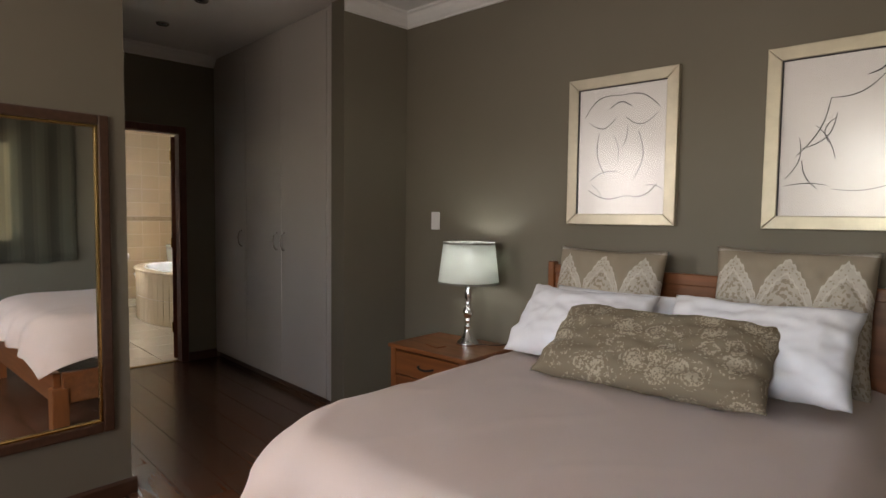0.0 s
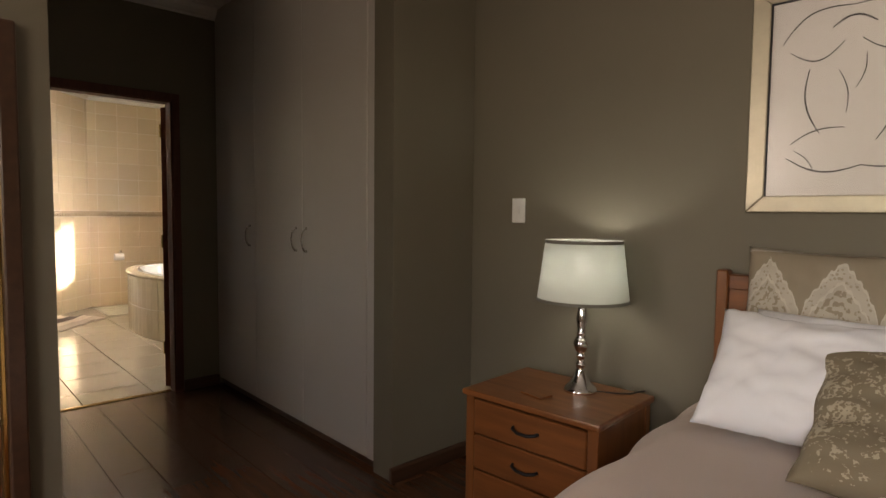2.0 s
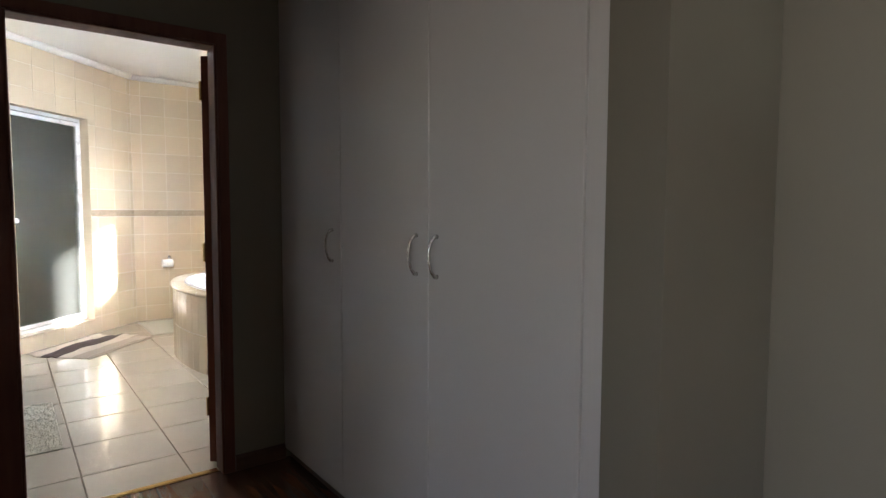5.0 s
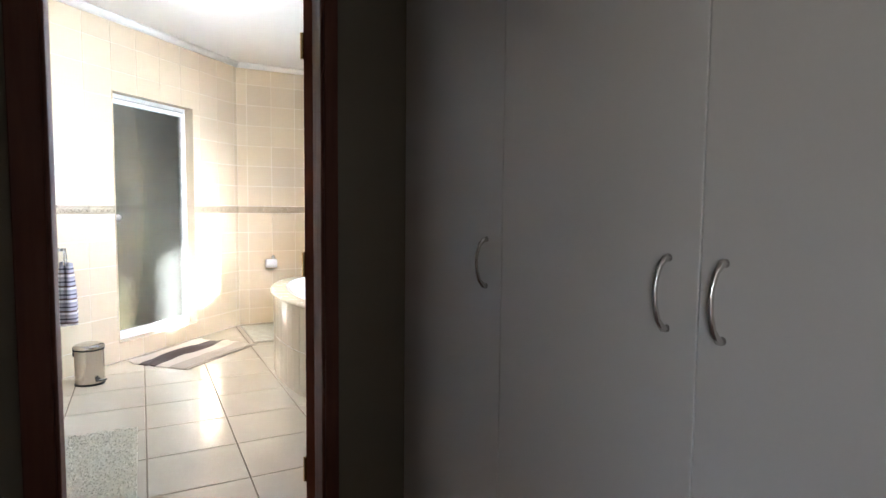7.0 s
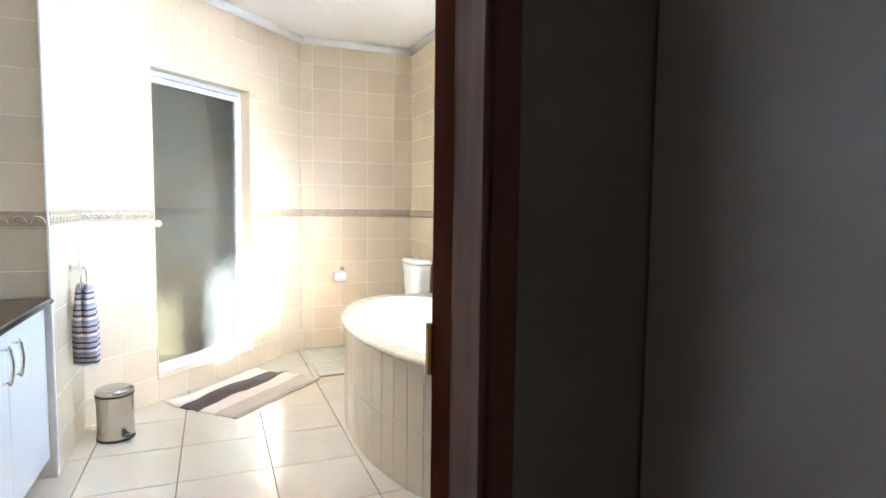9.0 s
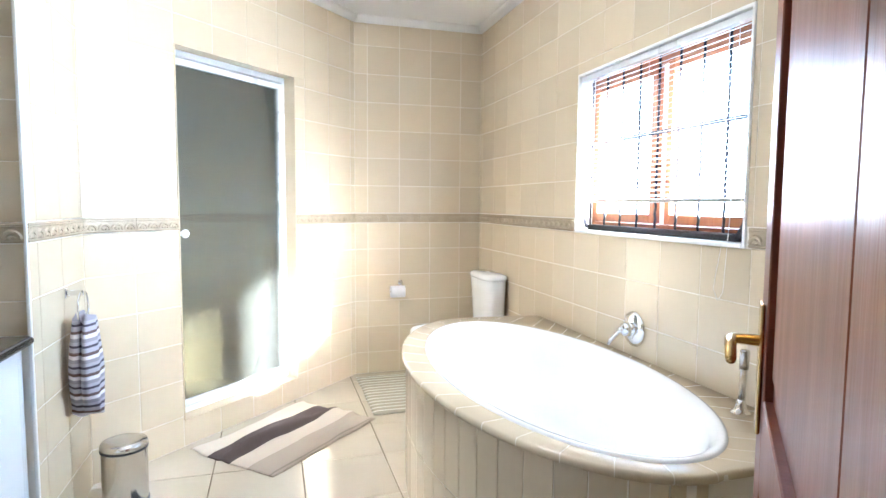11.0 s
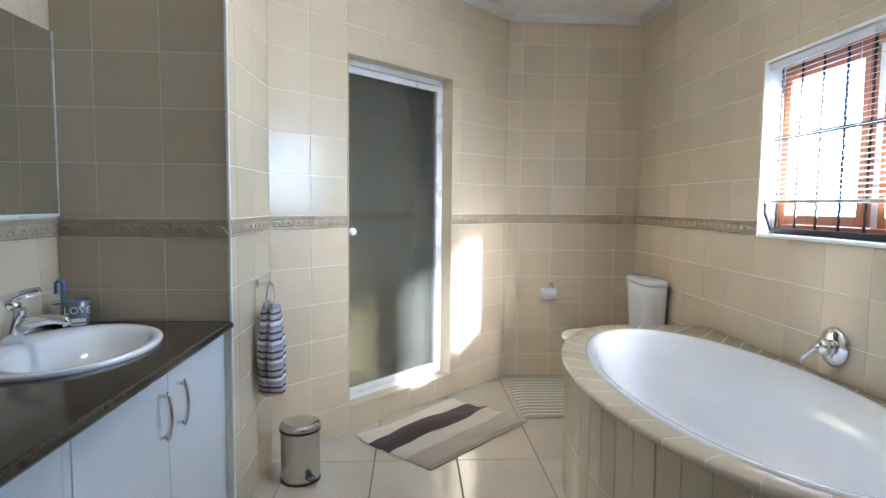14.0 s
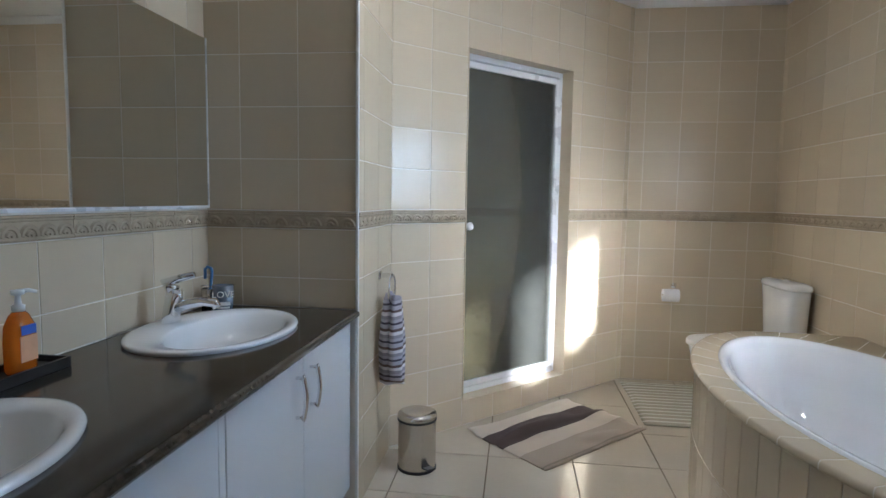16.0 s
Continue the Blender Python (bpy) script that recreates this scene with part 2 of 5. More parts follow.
wall_box("wall_nib", [(-2.755, -2.604, WARD_Y, 2.945, 0, 2.9)], M_TAUPE, None, "taupe painted nib wall beside the wardrobe")
wall_box("wall_wardrobe_back", [(HX, -2.755, 2.98, 3.12, 0, 2.9)], M_TAUPE, None, "painted wall behind the wardrobe")

# floor of bedroom and passage
slab = setting(part("floor", boxes((-4.77, 2.6, -2.9, 3.3, -0.12, -0.006)), M_SKIRT), "dark laminate floor of bedroom and passage", "floor")
ceil = setting(part("ceiling", boxes((-4.75, 2.9, -3.0, 3.4, CEIL, CEIL + 0.15)), M_WHITE), "white painted bedroom ceiling", "ceiling")


def cornice(name, m, length):
    """A coved plaster cornice along x, against the wall at y = 0, room towards -y."""
    pr = [(0.0, 0.0), (-0.012, 0.0), (-0.014, 0.012), (-0.03, 0.022), (-0.052, 0.045), (-0.066, 0.072), (-0.085, 0.078), (-0.085, 0.09), (0.0, 0.09)]
    bm = loft([[(x, y, CORN + z) for y, z in pr] for x in (0, length)])
    ob = part(name, bm, M_WHITE)
    ob.matrix_world = m
    return setting(ob, "white coved plaster cornice", "cornice")


cornice("trim_cornice_bed", BR, R_W)
cornice("trim_cornice_hall", pose(HX, HALL_S, 0, 0, 0, 90), WARD_Y - HALL_S)
cornice("trim_cornice_mirror", MW @ pose(0, -2.0, 0, 0, 0, 90), 2.0)
cornice("trim_cornice_nib", pose(-2.604, WARD_Y, 0, 0, 0, 90), 0.53)


def skirting(name, m, length, h=0.075):
    pr = [(0.0, 0.0), (-0.016, 0.0), (-0.016, h - 0.012), (-0.011, h - 0.003), (-0.006, h), (0.0, h)]
    ob = part(name, loft([[(x, y, z) for y, z in pr] for x in (0, length)]), M_SKIRT)
    ob.matrix_world = m
    return setting(ob, "dark stained wooden skirting board", "skirting")


skirting("baseboard_bed", BR, R_W)
skirting("baseboard_mirror", MW @ pose(0, -2.0, 0, 0, 0, 90), 2.02)
skirting("baseboard_hall", pose(-4.72, HALL_S, 0, 0, 0, 180) @ pose(-2.34, 0, 0), 2.34)
skirting("baseboard_nib", pose(-2.604, WARD_Y - 0.016, 0, 0, 0, 90), 0.53)
skirting("baseboard_door_south", pose(HX, HALL_S, 0, 0, 0, 90), 0.184)
skirting("baseboard_door_north", pose(HX, 2.167, 0, 0, 0, 90), 0.253)

# ---- bathroom shell ----
DOOR_Y0, DOOR_Y1, DOOR_H = 1.30, 2.15, 2.045
wall_door = wall_box("wall_door", [(BX, HX, 0.156, DOOR_Y0, 0, 2.95), (BX, HX, DOOR_Y1, 3.72, 0, 2.95), (BX, HX, DOOR_Y0, DOOR_Y1, DOOR_H, 2.95)], M_TAUPE, None, "painted wall with the bathroom doorway")
WX0, WX1, WZ0, WZ1 = -7.58, -6.39, 1.205, 2.045
wall_n = wall_box("wall_north", [(-9.4, WX0, NORTH, NORTH + 0.24, 0, 2.95), (WX1, BX, NORTH, NORTH + 0.24, 0, 2.95), (WX0, WX1, NORTH, NORTH + 0.24, 0, WZ0), (WX0, WX1, NORTH, NORTH + 0.24, WZ1, 2.95)], M_GROUT, None, "cream tiled bathroom wall with a window above the tub")
wall_w = wall_box("wall_west", [(-9.4, WEST, 0.8, NORTH, 0, 2.95)], M_GROUT, None, "cream tiled bathroom end wall")
wall_r = wall_box("wall_ring", [(WEST, NICHE_X, 0.8, RING_Y, 0, 2.95)], M_GROUT, None, "cream tiled wall with the towel ring")
wall_s = wall_box("wall_niche", [(-7.29, NICHE_X, 0.156, 0.8, 0, 2.95)], M_GROUT, None, "cream tiled side wall of the vanity niche")
wall_v = wall_box("wall_vanity", [(NICHE_X, BX, 0.156, BACK_Y, 0, 2.95)], M_GROUT, None, "cream tiled wall behind the vanity")
# slanting wall of the shower, with its opening
DL = (DIAG_B - DIAG_A).length
DM = Matrix.Translation(DIAG_A) @ pose(0, 0, 0, 0, 0, math.degrees(math.atan2(DIAG_B.y - DIAG_A.y, DIAG_B.x - DIAG_A.x)))
SU0, SU1, SZ0, SZ1 = 0.50, 1.40, 0.15, 2.175
wall_d = wall_box("wall_shower", [(0, SU0, 0, 0.13, 0, 2.95), (SU1, DL, 0, 0.13, 0, 2.95), (SU0, SU1, 0, 0.13, 0, SZ0), (SU0, SU1, 0, 0.13, SZ1, 2.95)], M_GROUT, DM, "cream tiled slanting wall round the shower door")
bath_slab = setting(part("floor_bathroom", boxes((-9.4, -4.765, 0.15, 3.72, -0.12, -0.008)), M_FGROUT), "ivory tiled bathroom floor", "floor")
setting(part("ceiling_bathroom", boxes((-9.4, HX - 0.03, 0.15, 3.74, BCEIL, BCEIL + 0.15)), M_WHITE), "white painted bathroom ceiling", "ceiling")


def cove(name, m, length, drop=0.05):
    pr = [(0.0, 0.0), (-0.01, 0.002), (-0.025, 0.012), (-0.042, 0.032), (-0.05, drop), (0.0, drop)]
    ob = part(name, loft([[(x, y, BCEIL - drop + z) for y, z in pr] for x in (0, length)]), M_WHITE, smooth=True)
    ob.matrix_world = m
    return setting(ob, "small white coved cornice", "cornice")


cove("trim_cove_north", pose(WEST, NORTH, 0), BX - WEST)
cove("trim_cove_west", pose(WEST, DIAG_B.y, 0, 0, 0, 90), NORTH - DIAG_B.y)
cove("trim_cove_shower", DM, DL)
cove("trim_cove_ring", pose(NICHE_X, RING_Y, 0, 0, 0, 180), NICHE_X - DIAG_A.x)
cove("trim_cove_niche", pose(NICHE_X, BACK_Y, 0, 0, 0, 90) , RING_Y - BACK_Y)
cove("trim_cove_vanity", pose(BX, BACK_Y, 0, 0, 0, 180), BX - NICHE_X)

# ---- doorway ----
df = setting(part("trim_door_frame", boxes((-4.845, -4.692, DOOR_Y0 - 0.045, DOOR_Y0 + 0.033, 0, DOOR_H + 0.04), (-4.845, -4.692, DOOR_Y1 - 0.033, DOOR_Y1 + 0.014, 0, DOOR_H + 0.04), (-4.845, -4.692, DOOR_Y0 + 0.033, DOOR_Y1 - 0.033, DOOR_H - 0.012, DOOR_H + 0.04),
    (-4.80, -4.697, DOOR_Y0 + 0.033, DOOR_Y0 + 0.045, 0, DOOR_H - 0.012), (-4.80, -4.697, DOOR_Y1 - 0.045, DOOR_Y1 - 0.033, 0, DOOR_H - 0.012), (-4.80, -4.697, DOOR_Y0 + 0.045, DOOR_Y1 - 0.045, DOOR_H - 0.022, DOOR_H - 0.012), bevel=0.003), M_FRAME), "dark mahogany door frame", "door frame")
setting(part("trim_threshold", boxes((-4.785, -4.75, DOOR_Y0 + 0.05, DOOR_Y1 - 0.05, -0.01, 0.006), bevel=0.003), M_BRASS), "thin metal threshold strip", "threshold")

door = tagged(new("door_1"), "open varnished mahogany panel door with a brass lever handle", "door", "", "structure")
door.matrix_world = pose(-4.85, 2.105, 0, 0, 0, 137.4)
LW, LH = 0.80, 2.01
for z0, z1, x0, x1 in ((0.01, LH, 0.0, 0.11), (0.01, LH, LW - 0.11, LW), (0.01, 0.22, 0.11, LW - 0.11), (0.92, 1.06, 0.11, LW - 0.11), (LH - 0.12, LH, 0.11, LW - 0.11)):
    part("stile" if x1 - x0 < 0.2 else "rail", boxes((x0, x1, -0.02, 0.02, z0, z1), bevel=0.002), M_LEAF, door)
for z0, z1 in ((0.22, 0.92), (1.06, LH - 0.12)):
    bm = bmesh.new()
    box(bm, 0.11, LW - 0.11, -0.007, 0.007, z0, z1)
    box(bm, 0.15, LW - 0.15, -0.013, 0.013, z0 + 0.04, z1 - 0.04, bevel=0.006)
    part("panel", bm, M_LEAF, door)
handle = part("door_handle", boxes((LW - 0.09, LW - 0.045, 0.021, 0.027, 1.0, 1.2), bevel=0.002), M_BRASS, door, "brass lever handle on a long plate")
bm = bar([(LW - 0.067, 0.027, 1.14), (LW - 0.067, 0.06, 1.14), (LW - 0.08, 0.066, 1.14), (LW - 0.19, 0.066, 1.136)], [0.009, 0.008, 0.009, 0.007], 10)
part("lever", bm, M_BRASS, handle, smooth=True)
part("edge_plate", boxes((LW, LW + 0.002, -0.011, 0.011, 1.0, 1.19)), M_BRASS, door)
for z in (0.25, 1.02, 1.8):
    part("hinge", lathe([(0.007, 0), (0.007, 0.09)], 8, pose(-0.004, 0.022, z)), M_BRASS, door)

# ---- wardrobe ----
ward = thing("built_in_wardrobe", pose(-4.705, WARD_Y, 0), "cream built-in wardrobe with three tall doors and arched handles", "wardrobe")
part("carcass", boxes((0, 1.95, 0.022, 0.55, 0.06, 2.73)), M_WARD, ward)
part("plinth", boxes((0, 1.95, 0.03, 0.5, 0.0, 0.06)), M_SKIRT, ward, "dark recessed plinth")
part("filler", boxes((1.889, 1.949, 0.004, 0.022, 0.05, 2.73), bevel=0.002), M_WARD, ward)
for x0, x1, hx in ((0.003, 0.635, 0.566), (0.639, 1.252, 1.189), (1.256, 1.885, 1.304)):
    d = part("door", boxes((x0, x1, 0.0, 0.018, 0.055, 2.70), bevel=0.0008), M_WARD, ward)
    h = part("handle", bar([(hx, -0.002, 1.060), (hx, -0.012, 1.061), (hx, -0.026, 1.078), (hx, -0.034, 1.105), (hx, -0.036, 1.128), (hx, -0.034, 1.150), (hx, -0.026, 1.175), (hx, -0.012, 1.190), (hx, -0.002, 1.191)], [0.008, 0.007, 0.0055, 0.005, 0.005, 0.005, 0.0055, 0.007, 0.008], 8), M_NICKEL, d, "arched brushed nickel handle", smooth=True)

# ---- bathroom tub ----
TC, TA, TB, DECK = (-7.0, 2.995), 1.07, 0.562, 0.635


def deck_ring(z, grow=0.0, n=64):
    pts = []
    for i in range(n):
        a = 2 * math.pi * i / n
        c, s = math.cos(a), math.sin(a)
        if s <= 0:
            x, y = (TA + grow) * c, (TB + grow) * s
        else:
            k = 1 / (abs(c) ** 5 + abs(s) ** 5) ** 0.2
            x, y = (TA + grow) * c * (1 - 0.10 * s * s) * (k if k > 1 else 1) * 0.995, 0.495 * min(1.0, s * 1.9)
        pts.append((TC[0] + x, TC[1] + y, z))
    return pts


def oval(z, a, b, dx=0.04, dy=-0.01, n=64):
    return [(TC[0] + dx + a * math.cos(2 * math.pi * i / n), TC[1] + dy + b * math.sin(2 * math.pi * i / n), z) for i in range(n)]


tub = thing("bathtub", pose(0, 0, 0), "white oval bathtub sunk in a cream tiled surround", "bathtub")
part("surround", loft([deck_ring(0.0, -0.0095), deck_ring(DECK - 0.03, -0.0095)], True, False), M_GROUT, tub)
part("deck", loft([deck_ring(DECK - 0.03, -0.01), deck_ring(DECK - 0.03, 0.004), deck_ring(DECK - 0.022, 0.011), deck_ring(DECK - 0.009, 0.010), deck_ring(DECK - 0.003, 0.002), oval(DECK - 0.003, 0.965, 0.452)], False, False), M_GROUT, tub, smooth=True)
part("basin", loft([oval(DECK - 0.004, 0.972, 0.459), oval(DECK + 0.007, 0.968, 0.455), oval(DECK + 0.009, 0.957, 0.445), oval(DECK + 0.004, 0.937, 0.427), oval(DECK - 0.02, 0.915, 0.406), oval(DECK - 0.14, 0.86, 0.365), oval(DECK - 0.28, 0.78, 0.315), oval(DECK - 0.38, 0.69, 0.265), oval(DECK - 0.42, 0.56, 0.20), oval(DECK - 0.43, 0.2, 0.06)], False, True), M_ACRYL, tub, "glossy white acrylic basin", smooth=True)


def rim_tiles():
    """Bullnose tiles laid round the tub's deck, each from its own two angles."""
    n = 720
    rows = [deck_ring(DECK - 0.03, 0.006, n), deck_ring(DECK - 0.022, 0.014, n), deck_ring(DECK - 0.008, 0.013, n), deck_ring(DECK, 0.004, n), oval(DECK, 0.97, 0.457, n=n)]
    edge, cut, run = [Vector(p) for p in rows[0]], [0], 0.0
    for i in range(1, n + 1):
        run += (edge[i % n] - edge[i - 1]).length
        if run >= 0.151:
            cut.append(i)
            run = 0.0
    cut.append(n)
    for i0, i1 in zip(cut, cut[1:]):
        if i1 - i0 < 4:
            continue
        at = [i0 + 0.25 + (i1 - i0 - 0.5) * k / 6 for k in range(7)]
        bm = bmesh.new()
        grid = []
        for row in rows:
            line = []
            for q in at:
                k, f = int(q), q - int(q)
                line.append(bm.verts.new(Vector(row[k % n]).lerp(Vector(row[(k + 1) % n]), f)))
            grid.append(line)
        for ra, rb2 in zip(grid, grid[1:]):
            for k in range(6):
                bm.faces.new((ra[k], ra[k + 1], rb2[k + 1], rb2[k]))
        part("rim_tile", bm, M_TILE, tub, smooth=True)


rim_tiles()
# upright tile strips round the front of the surround
ring = [Vector(p) for p in deck_ring(0.0, -0.012, 720)]
acc, strip_at, last = 0.0, [], ring[360]
strip_at.append(360)
for i in range(361, 721):
    acc += (ring[i % 720] - last).length
    last = ring[i % 720]
    if acc >= 0.104:
        strip_at.append(i)
        acc = 0.0
for i0, i1 in zip(strip_at, strip_at[1:]):
    a, b = ring[i0], ring[i1 % 720]
    d = (b - a)
    for z0, z1 in ((0.002, 0.296), (0.3, DECK - 0.031)):
        w = d.length - 0.001
        bm = boxes((0.002, w, -0.006, 0.004, z0, z1), bevel=0.0015)
        o = part("tile", bm, M_TILE, tub)
        o.matrix_local = Matrix.Translation(a) @ pose(0, 0, 0, 0, 0, math.degrees(math.atan2(d.y, d.x)))

mixer = thing("bath_mixer", pose(-7.01, NORTH - 0.007, 0.765), "chrome single-lever bath mixer on a round wall plate", "tap")
part("wall_plate", lathe([(0.083, 0), (0.082, 0.006), (0.07, 0.014), (0.045, 0.018), (0.03, 0.02)], 32, pose(0, 0, 0, 90, 0, 0)), M_CHROME, mixer, smooth=True)
part("body", lathe([(0.033, 0.016), (0.034, 0.045), (0.03, 0.06), (0.018, 0.066)], 24, pose(0, 0, 0, 90, 0, 0)), M_CHROME, mixer, smooth=True)
part("lever", bar([(0, -0.05, 0.005), (-0.02, -0.07, -0.01), (-0.06, -0.085, -0.06), (-0.075, -0.088, -0.085)], [0.016, 0.014, 0.011, 0.008], 10), M_CHROME, mixer, smooth=True)

wand = thing("hand_shower", pose(-6.265, 3.40, DECK), "chrome hand shower standing in its holder on the tub rim", "shower head")
part("base", lathe([(0.034, 0.0), (0.033, 0.006), (0.022, 0.014), (0.017, 0.03), (0.015, 0.05)], 20), M_CHROME, wand, smooth=True)
part("stem", lathe([(0.012, 0.04), (0.012, 0.15), (0.014, 0.152), (0.015, 0.158)], 16, pose(0, 0, 0, 0, 2, 0)), M_CHROME, wand, smooth=True)
part("head", lathe([(0.015, 0.158), (0.016, 0.215), (0.014, 0.223), (0.006, 0.225)], 16, pose(0, 0, 0, 0, 2, 0)), M_NICKEL, wand, smooth=True)

# ---- toilet, paper ----
toilet = thing("toilet", pose(-8.69, NORTH - 0.008, 0), "white close-coupled porcelain toilet behind the tub", "toilet")


def rounded(cx, cy, w, d, z, n=32, p=3.5):
    pts = []
    for i in range(n):
        a = 2 * math.pi * i / n
        c, s = math.cos(a), math.sin(a)
        k = (abs(c) ** p + abs(s) ** p) ** (-1 / p)
        pts.append((cx + w / 2 * c * k, cy + d / 2 * s * k, z))
    return pts


part("cistern", loft([rounded(0, -0.085, 0.34, 0.14, 0.40), rounded(0, -0.088, 0.37, 0.16, 0.46), rounded(0, -0.093, 0.42, 0.175, 0.72), rounded(0, -0.095, 0.43, 0.18, 0.80)]), M_PORC, toilet, smooth=True)
part("cistern_lid", loft([rounded(0, -0.095, 0.445, 0.19, 0.80), rounded(0, -0.095, 0.455, 0.195, 0.81), rounded(0, -0.095, 0.44, 0.185, 0.83), rounded(0, -0.095, 0.36, 0.13, 0.842)]), M_PORC, toilet, smooth=True)
part("flush_button", lathe([(0.022, 0.84), (0.021, 0.852), (0.012, 0.854)], 16, pose(0, -0.095, 0)), M_CHROME, toilet, smooth=True)
part("bowl", loft([rounded(0, -0.36, 0.2, 0.42, 0.0, p=2.4), rounded(0, -0.36, 0.19, 0.42, 0.12, p=2.4), rounded(0, -0.39, 0.26, 0.50, 0.27, p=2.3), rounded(0, -0.40, 0.35, 0.53, 0.385, p=2.2), rounded(0, -0.40, 0.355, 0.535, 0.40, p=2.2)]), M_PORC, toilet, smooth=True)
part("seat_lid", loft([rounded(0, -0.415, 0.365, 0.53, 0.402, p=2.2), rounded(0, -0.415, 0.372, 0.535, 0.42, p=2.2), rounded(0, -0.415, 0.355, 0.515, 0.437, p=2.2), rounded(0, -0.415, 0.22, 0.34, 0.445, p=2.2)]), M_PLASTIC, toilet, smooth=True)

holder = thing("paper_holder", pose(WEST + 0.007, 2.80, 0.685), "chrome toilet paper holder with a part-used white roll", "paper holder")
part("arm", bar([(0.0, 0.03, 0.035), (0.045, 0.03, 0.035), (0.05, 0.03, 0.02), (0.05, 0.06, 0.01), (0.05, 0.06, -0.03), (0.05, -0.06, -0.03)], 0.005, 8), M_CHROME, holder, smooth=True)
part("mount", lathe([(0.022, 0), (0.02, 0.008), (0.008, 0.012)], 16, pose(0, 0.03, 0.035, 0, 90, 0)), M_CHROME, holder, smooth=True)
part("paper_roll", lathe([(0.018, -0.055), (0.046, -0.055), (0.047, 0.0), (0.046, 0.055), (0.018, 0.055)], 24, pose(0.05, 0, -0.03, 90, 0, 0), False), M_COTTON, holder, "white paper roll")

# ---- vanity ----
van = thing("vanity_cabinet", pose(0, 0, 0), "white vanity cabinet with four doors and arched handles", "cabinet")
part("carcass", boxes((-7.064, -4.842, BACK_Y + 0.008, 0.985, 0.1, 0.66), (-7.064, -4.842, 0.955, 0.985, 0.66, 0.829), (-7.064, -7.04, BACK_Y + 0.008, 0.955, 0.66, 0.829)), M_VANITY, van)
part("plinth", boxes((-7.064, -4.842, BACK_Y + 0.008, 0.93, 0.0, 0.1)), M_VANITY, van)
part("filler", boxes((-7.064, -7.03, 0.985, 1.003, 0.1, 0.822), bevel=0.001), M_VANITY, van)
part("divider", boxes((-6.036, -6.006, 0.985, 1.003, 0.1, 0.822), bevel=0.001), M_VANITY, van)
for x0, x1, hx in ((-7.028, -6.539, -6.60), (-6.535, -6.04, -6.475), (-6.003, -5.515, -5.577), (-5.511, -4.85, -5.45)):
    d = part("door", boxes((x0, x1, 0.985, 1.004, 0.105, 0.822), bevel=0.0015), M_VANITY, van)
    z = 0.625
    part("handle", bar([(hx, 1.004, z + 0.008), (hx, 1.024, z + 0.008), (hx, 1.027, z), (hx, 1.030, z + 0.012), (hx, 1.036, z + 0.045), (hx, 1.038, z + 0.072), (hx, 1.036, z + 0.099), (hx, 1.030, z + 0.132), (hx, 1.027, z + 0.144), (hx, 1.024, z + 0.136), (hx, 1.004, z + 0.136)], [0.006, 0.006, 0.007, 0.0075, 0.007, 0.007, 0.007, 0.0075, 0.007, 0.006, 0.006], 8), M_CHROME, d, "arched chrome handle", smooth=True)
BASINS = ((-6.615, 0.665), (-5.565, 0.655))
bm = bmesh.new()
ty0, ty1 = BACK_Y + 0.008, 1.03
cuts = [-7.066]
for bx, _ in BASINS:
    cuts += [bx - 0.36, bx + 0.36]
cuts.append(-4.842)
for i in (0, 2, 4):
    box(bm, cuts[i], cuts[i + 1], ty0, ty1, 0.831, 0.865)
for bx, by_ in BASINS:
    inner, outer = [], []
    for k in range(64):
        a = 2 * math.pi * (k + 0.5) / 64
        c, s = math.cos(a), math.sin(a)
        inner.append((bx + 0.30 * c, by_ + 0.215 * s))
        f = min(0.36 / max(abs(c), 1e-6), ((ty1 - by_) if s > 0 else (by_ - ty0)) / max(abs(s), 1e-6))
        outer.append((bx + f * c, by_ + f * s))
    for cx in (bx - 0.36, bx + 0.36):
        for cy in (ty0, ty1):
            near = min(range(64), key=lambda q: (outer[q][0] - cx) ** 2 + (outer[q][1] - cy) ** 2)
            outer[near] = (cx, cy)
    up = [[bm.verts.new((*p, z)) for p in ring_] for z, ring_ in ((0.865, outer), (0.865, inner), (0.831, inner), (0.831, outer))]
    for ra, rb_ in zip(up, up[1:]):
        for k in range(64):
            bm.faces.new((ra[k], ra[(k + 1) % 64], rb_[(k + 1) % 64], rb_[k]))
tube(bm, [(-7.066, ty1 - 0.004, 0.848), (-4.842, ty1 - 0.004, 0.848)], 0.0165, 12)
bmesh.ops.recalc_face_normals(bm, faces=bm.faces)
top = tagged(part("vanity_worktop", bm, M_GRANITE), "polished black granite vanity top", "worktop")


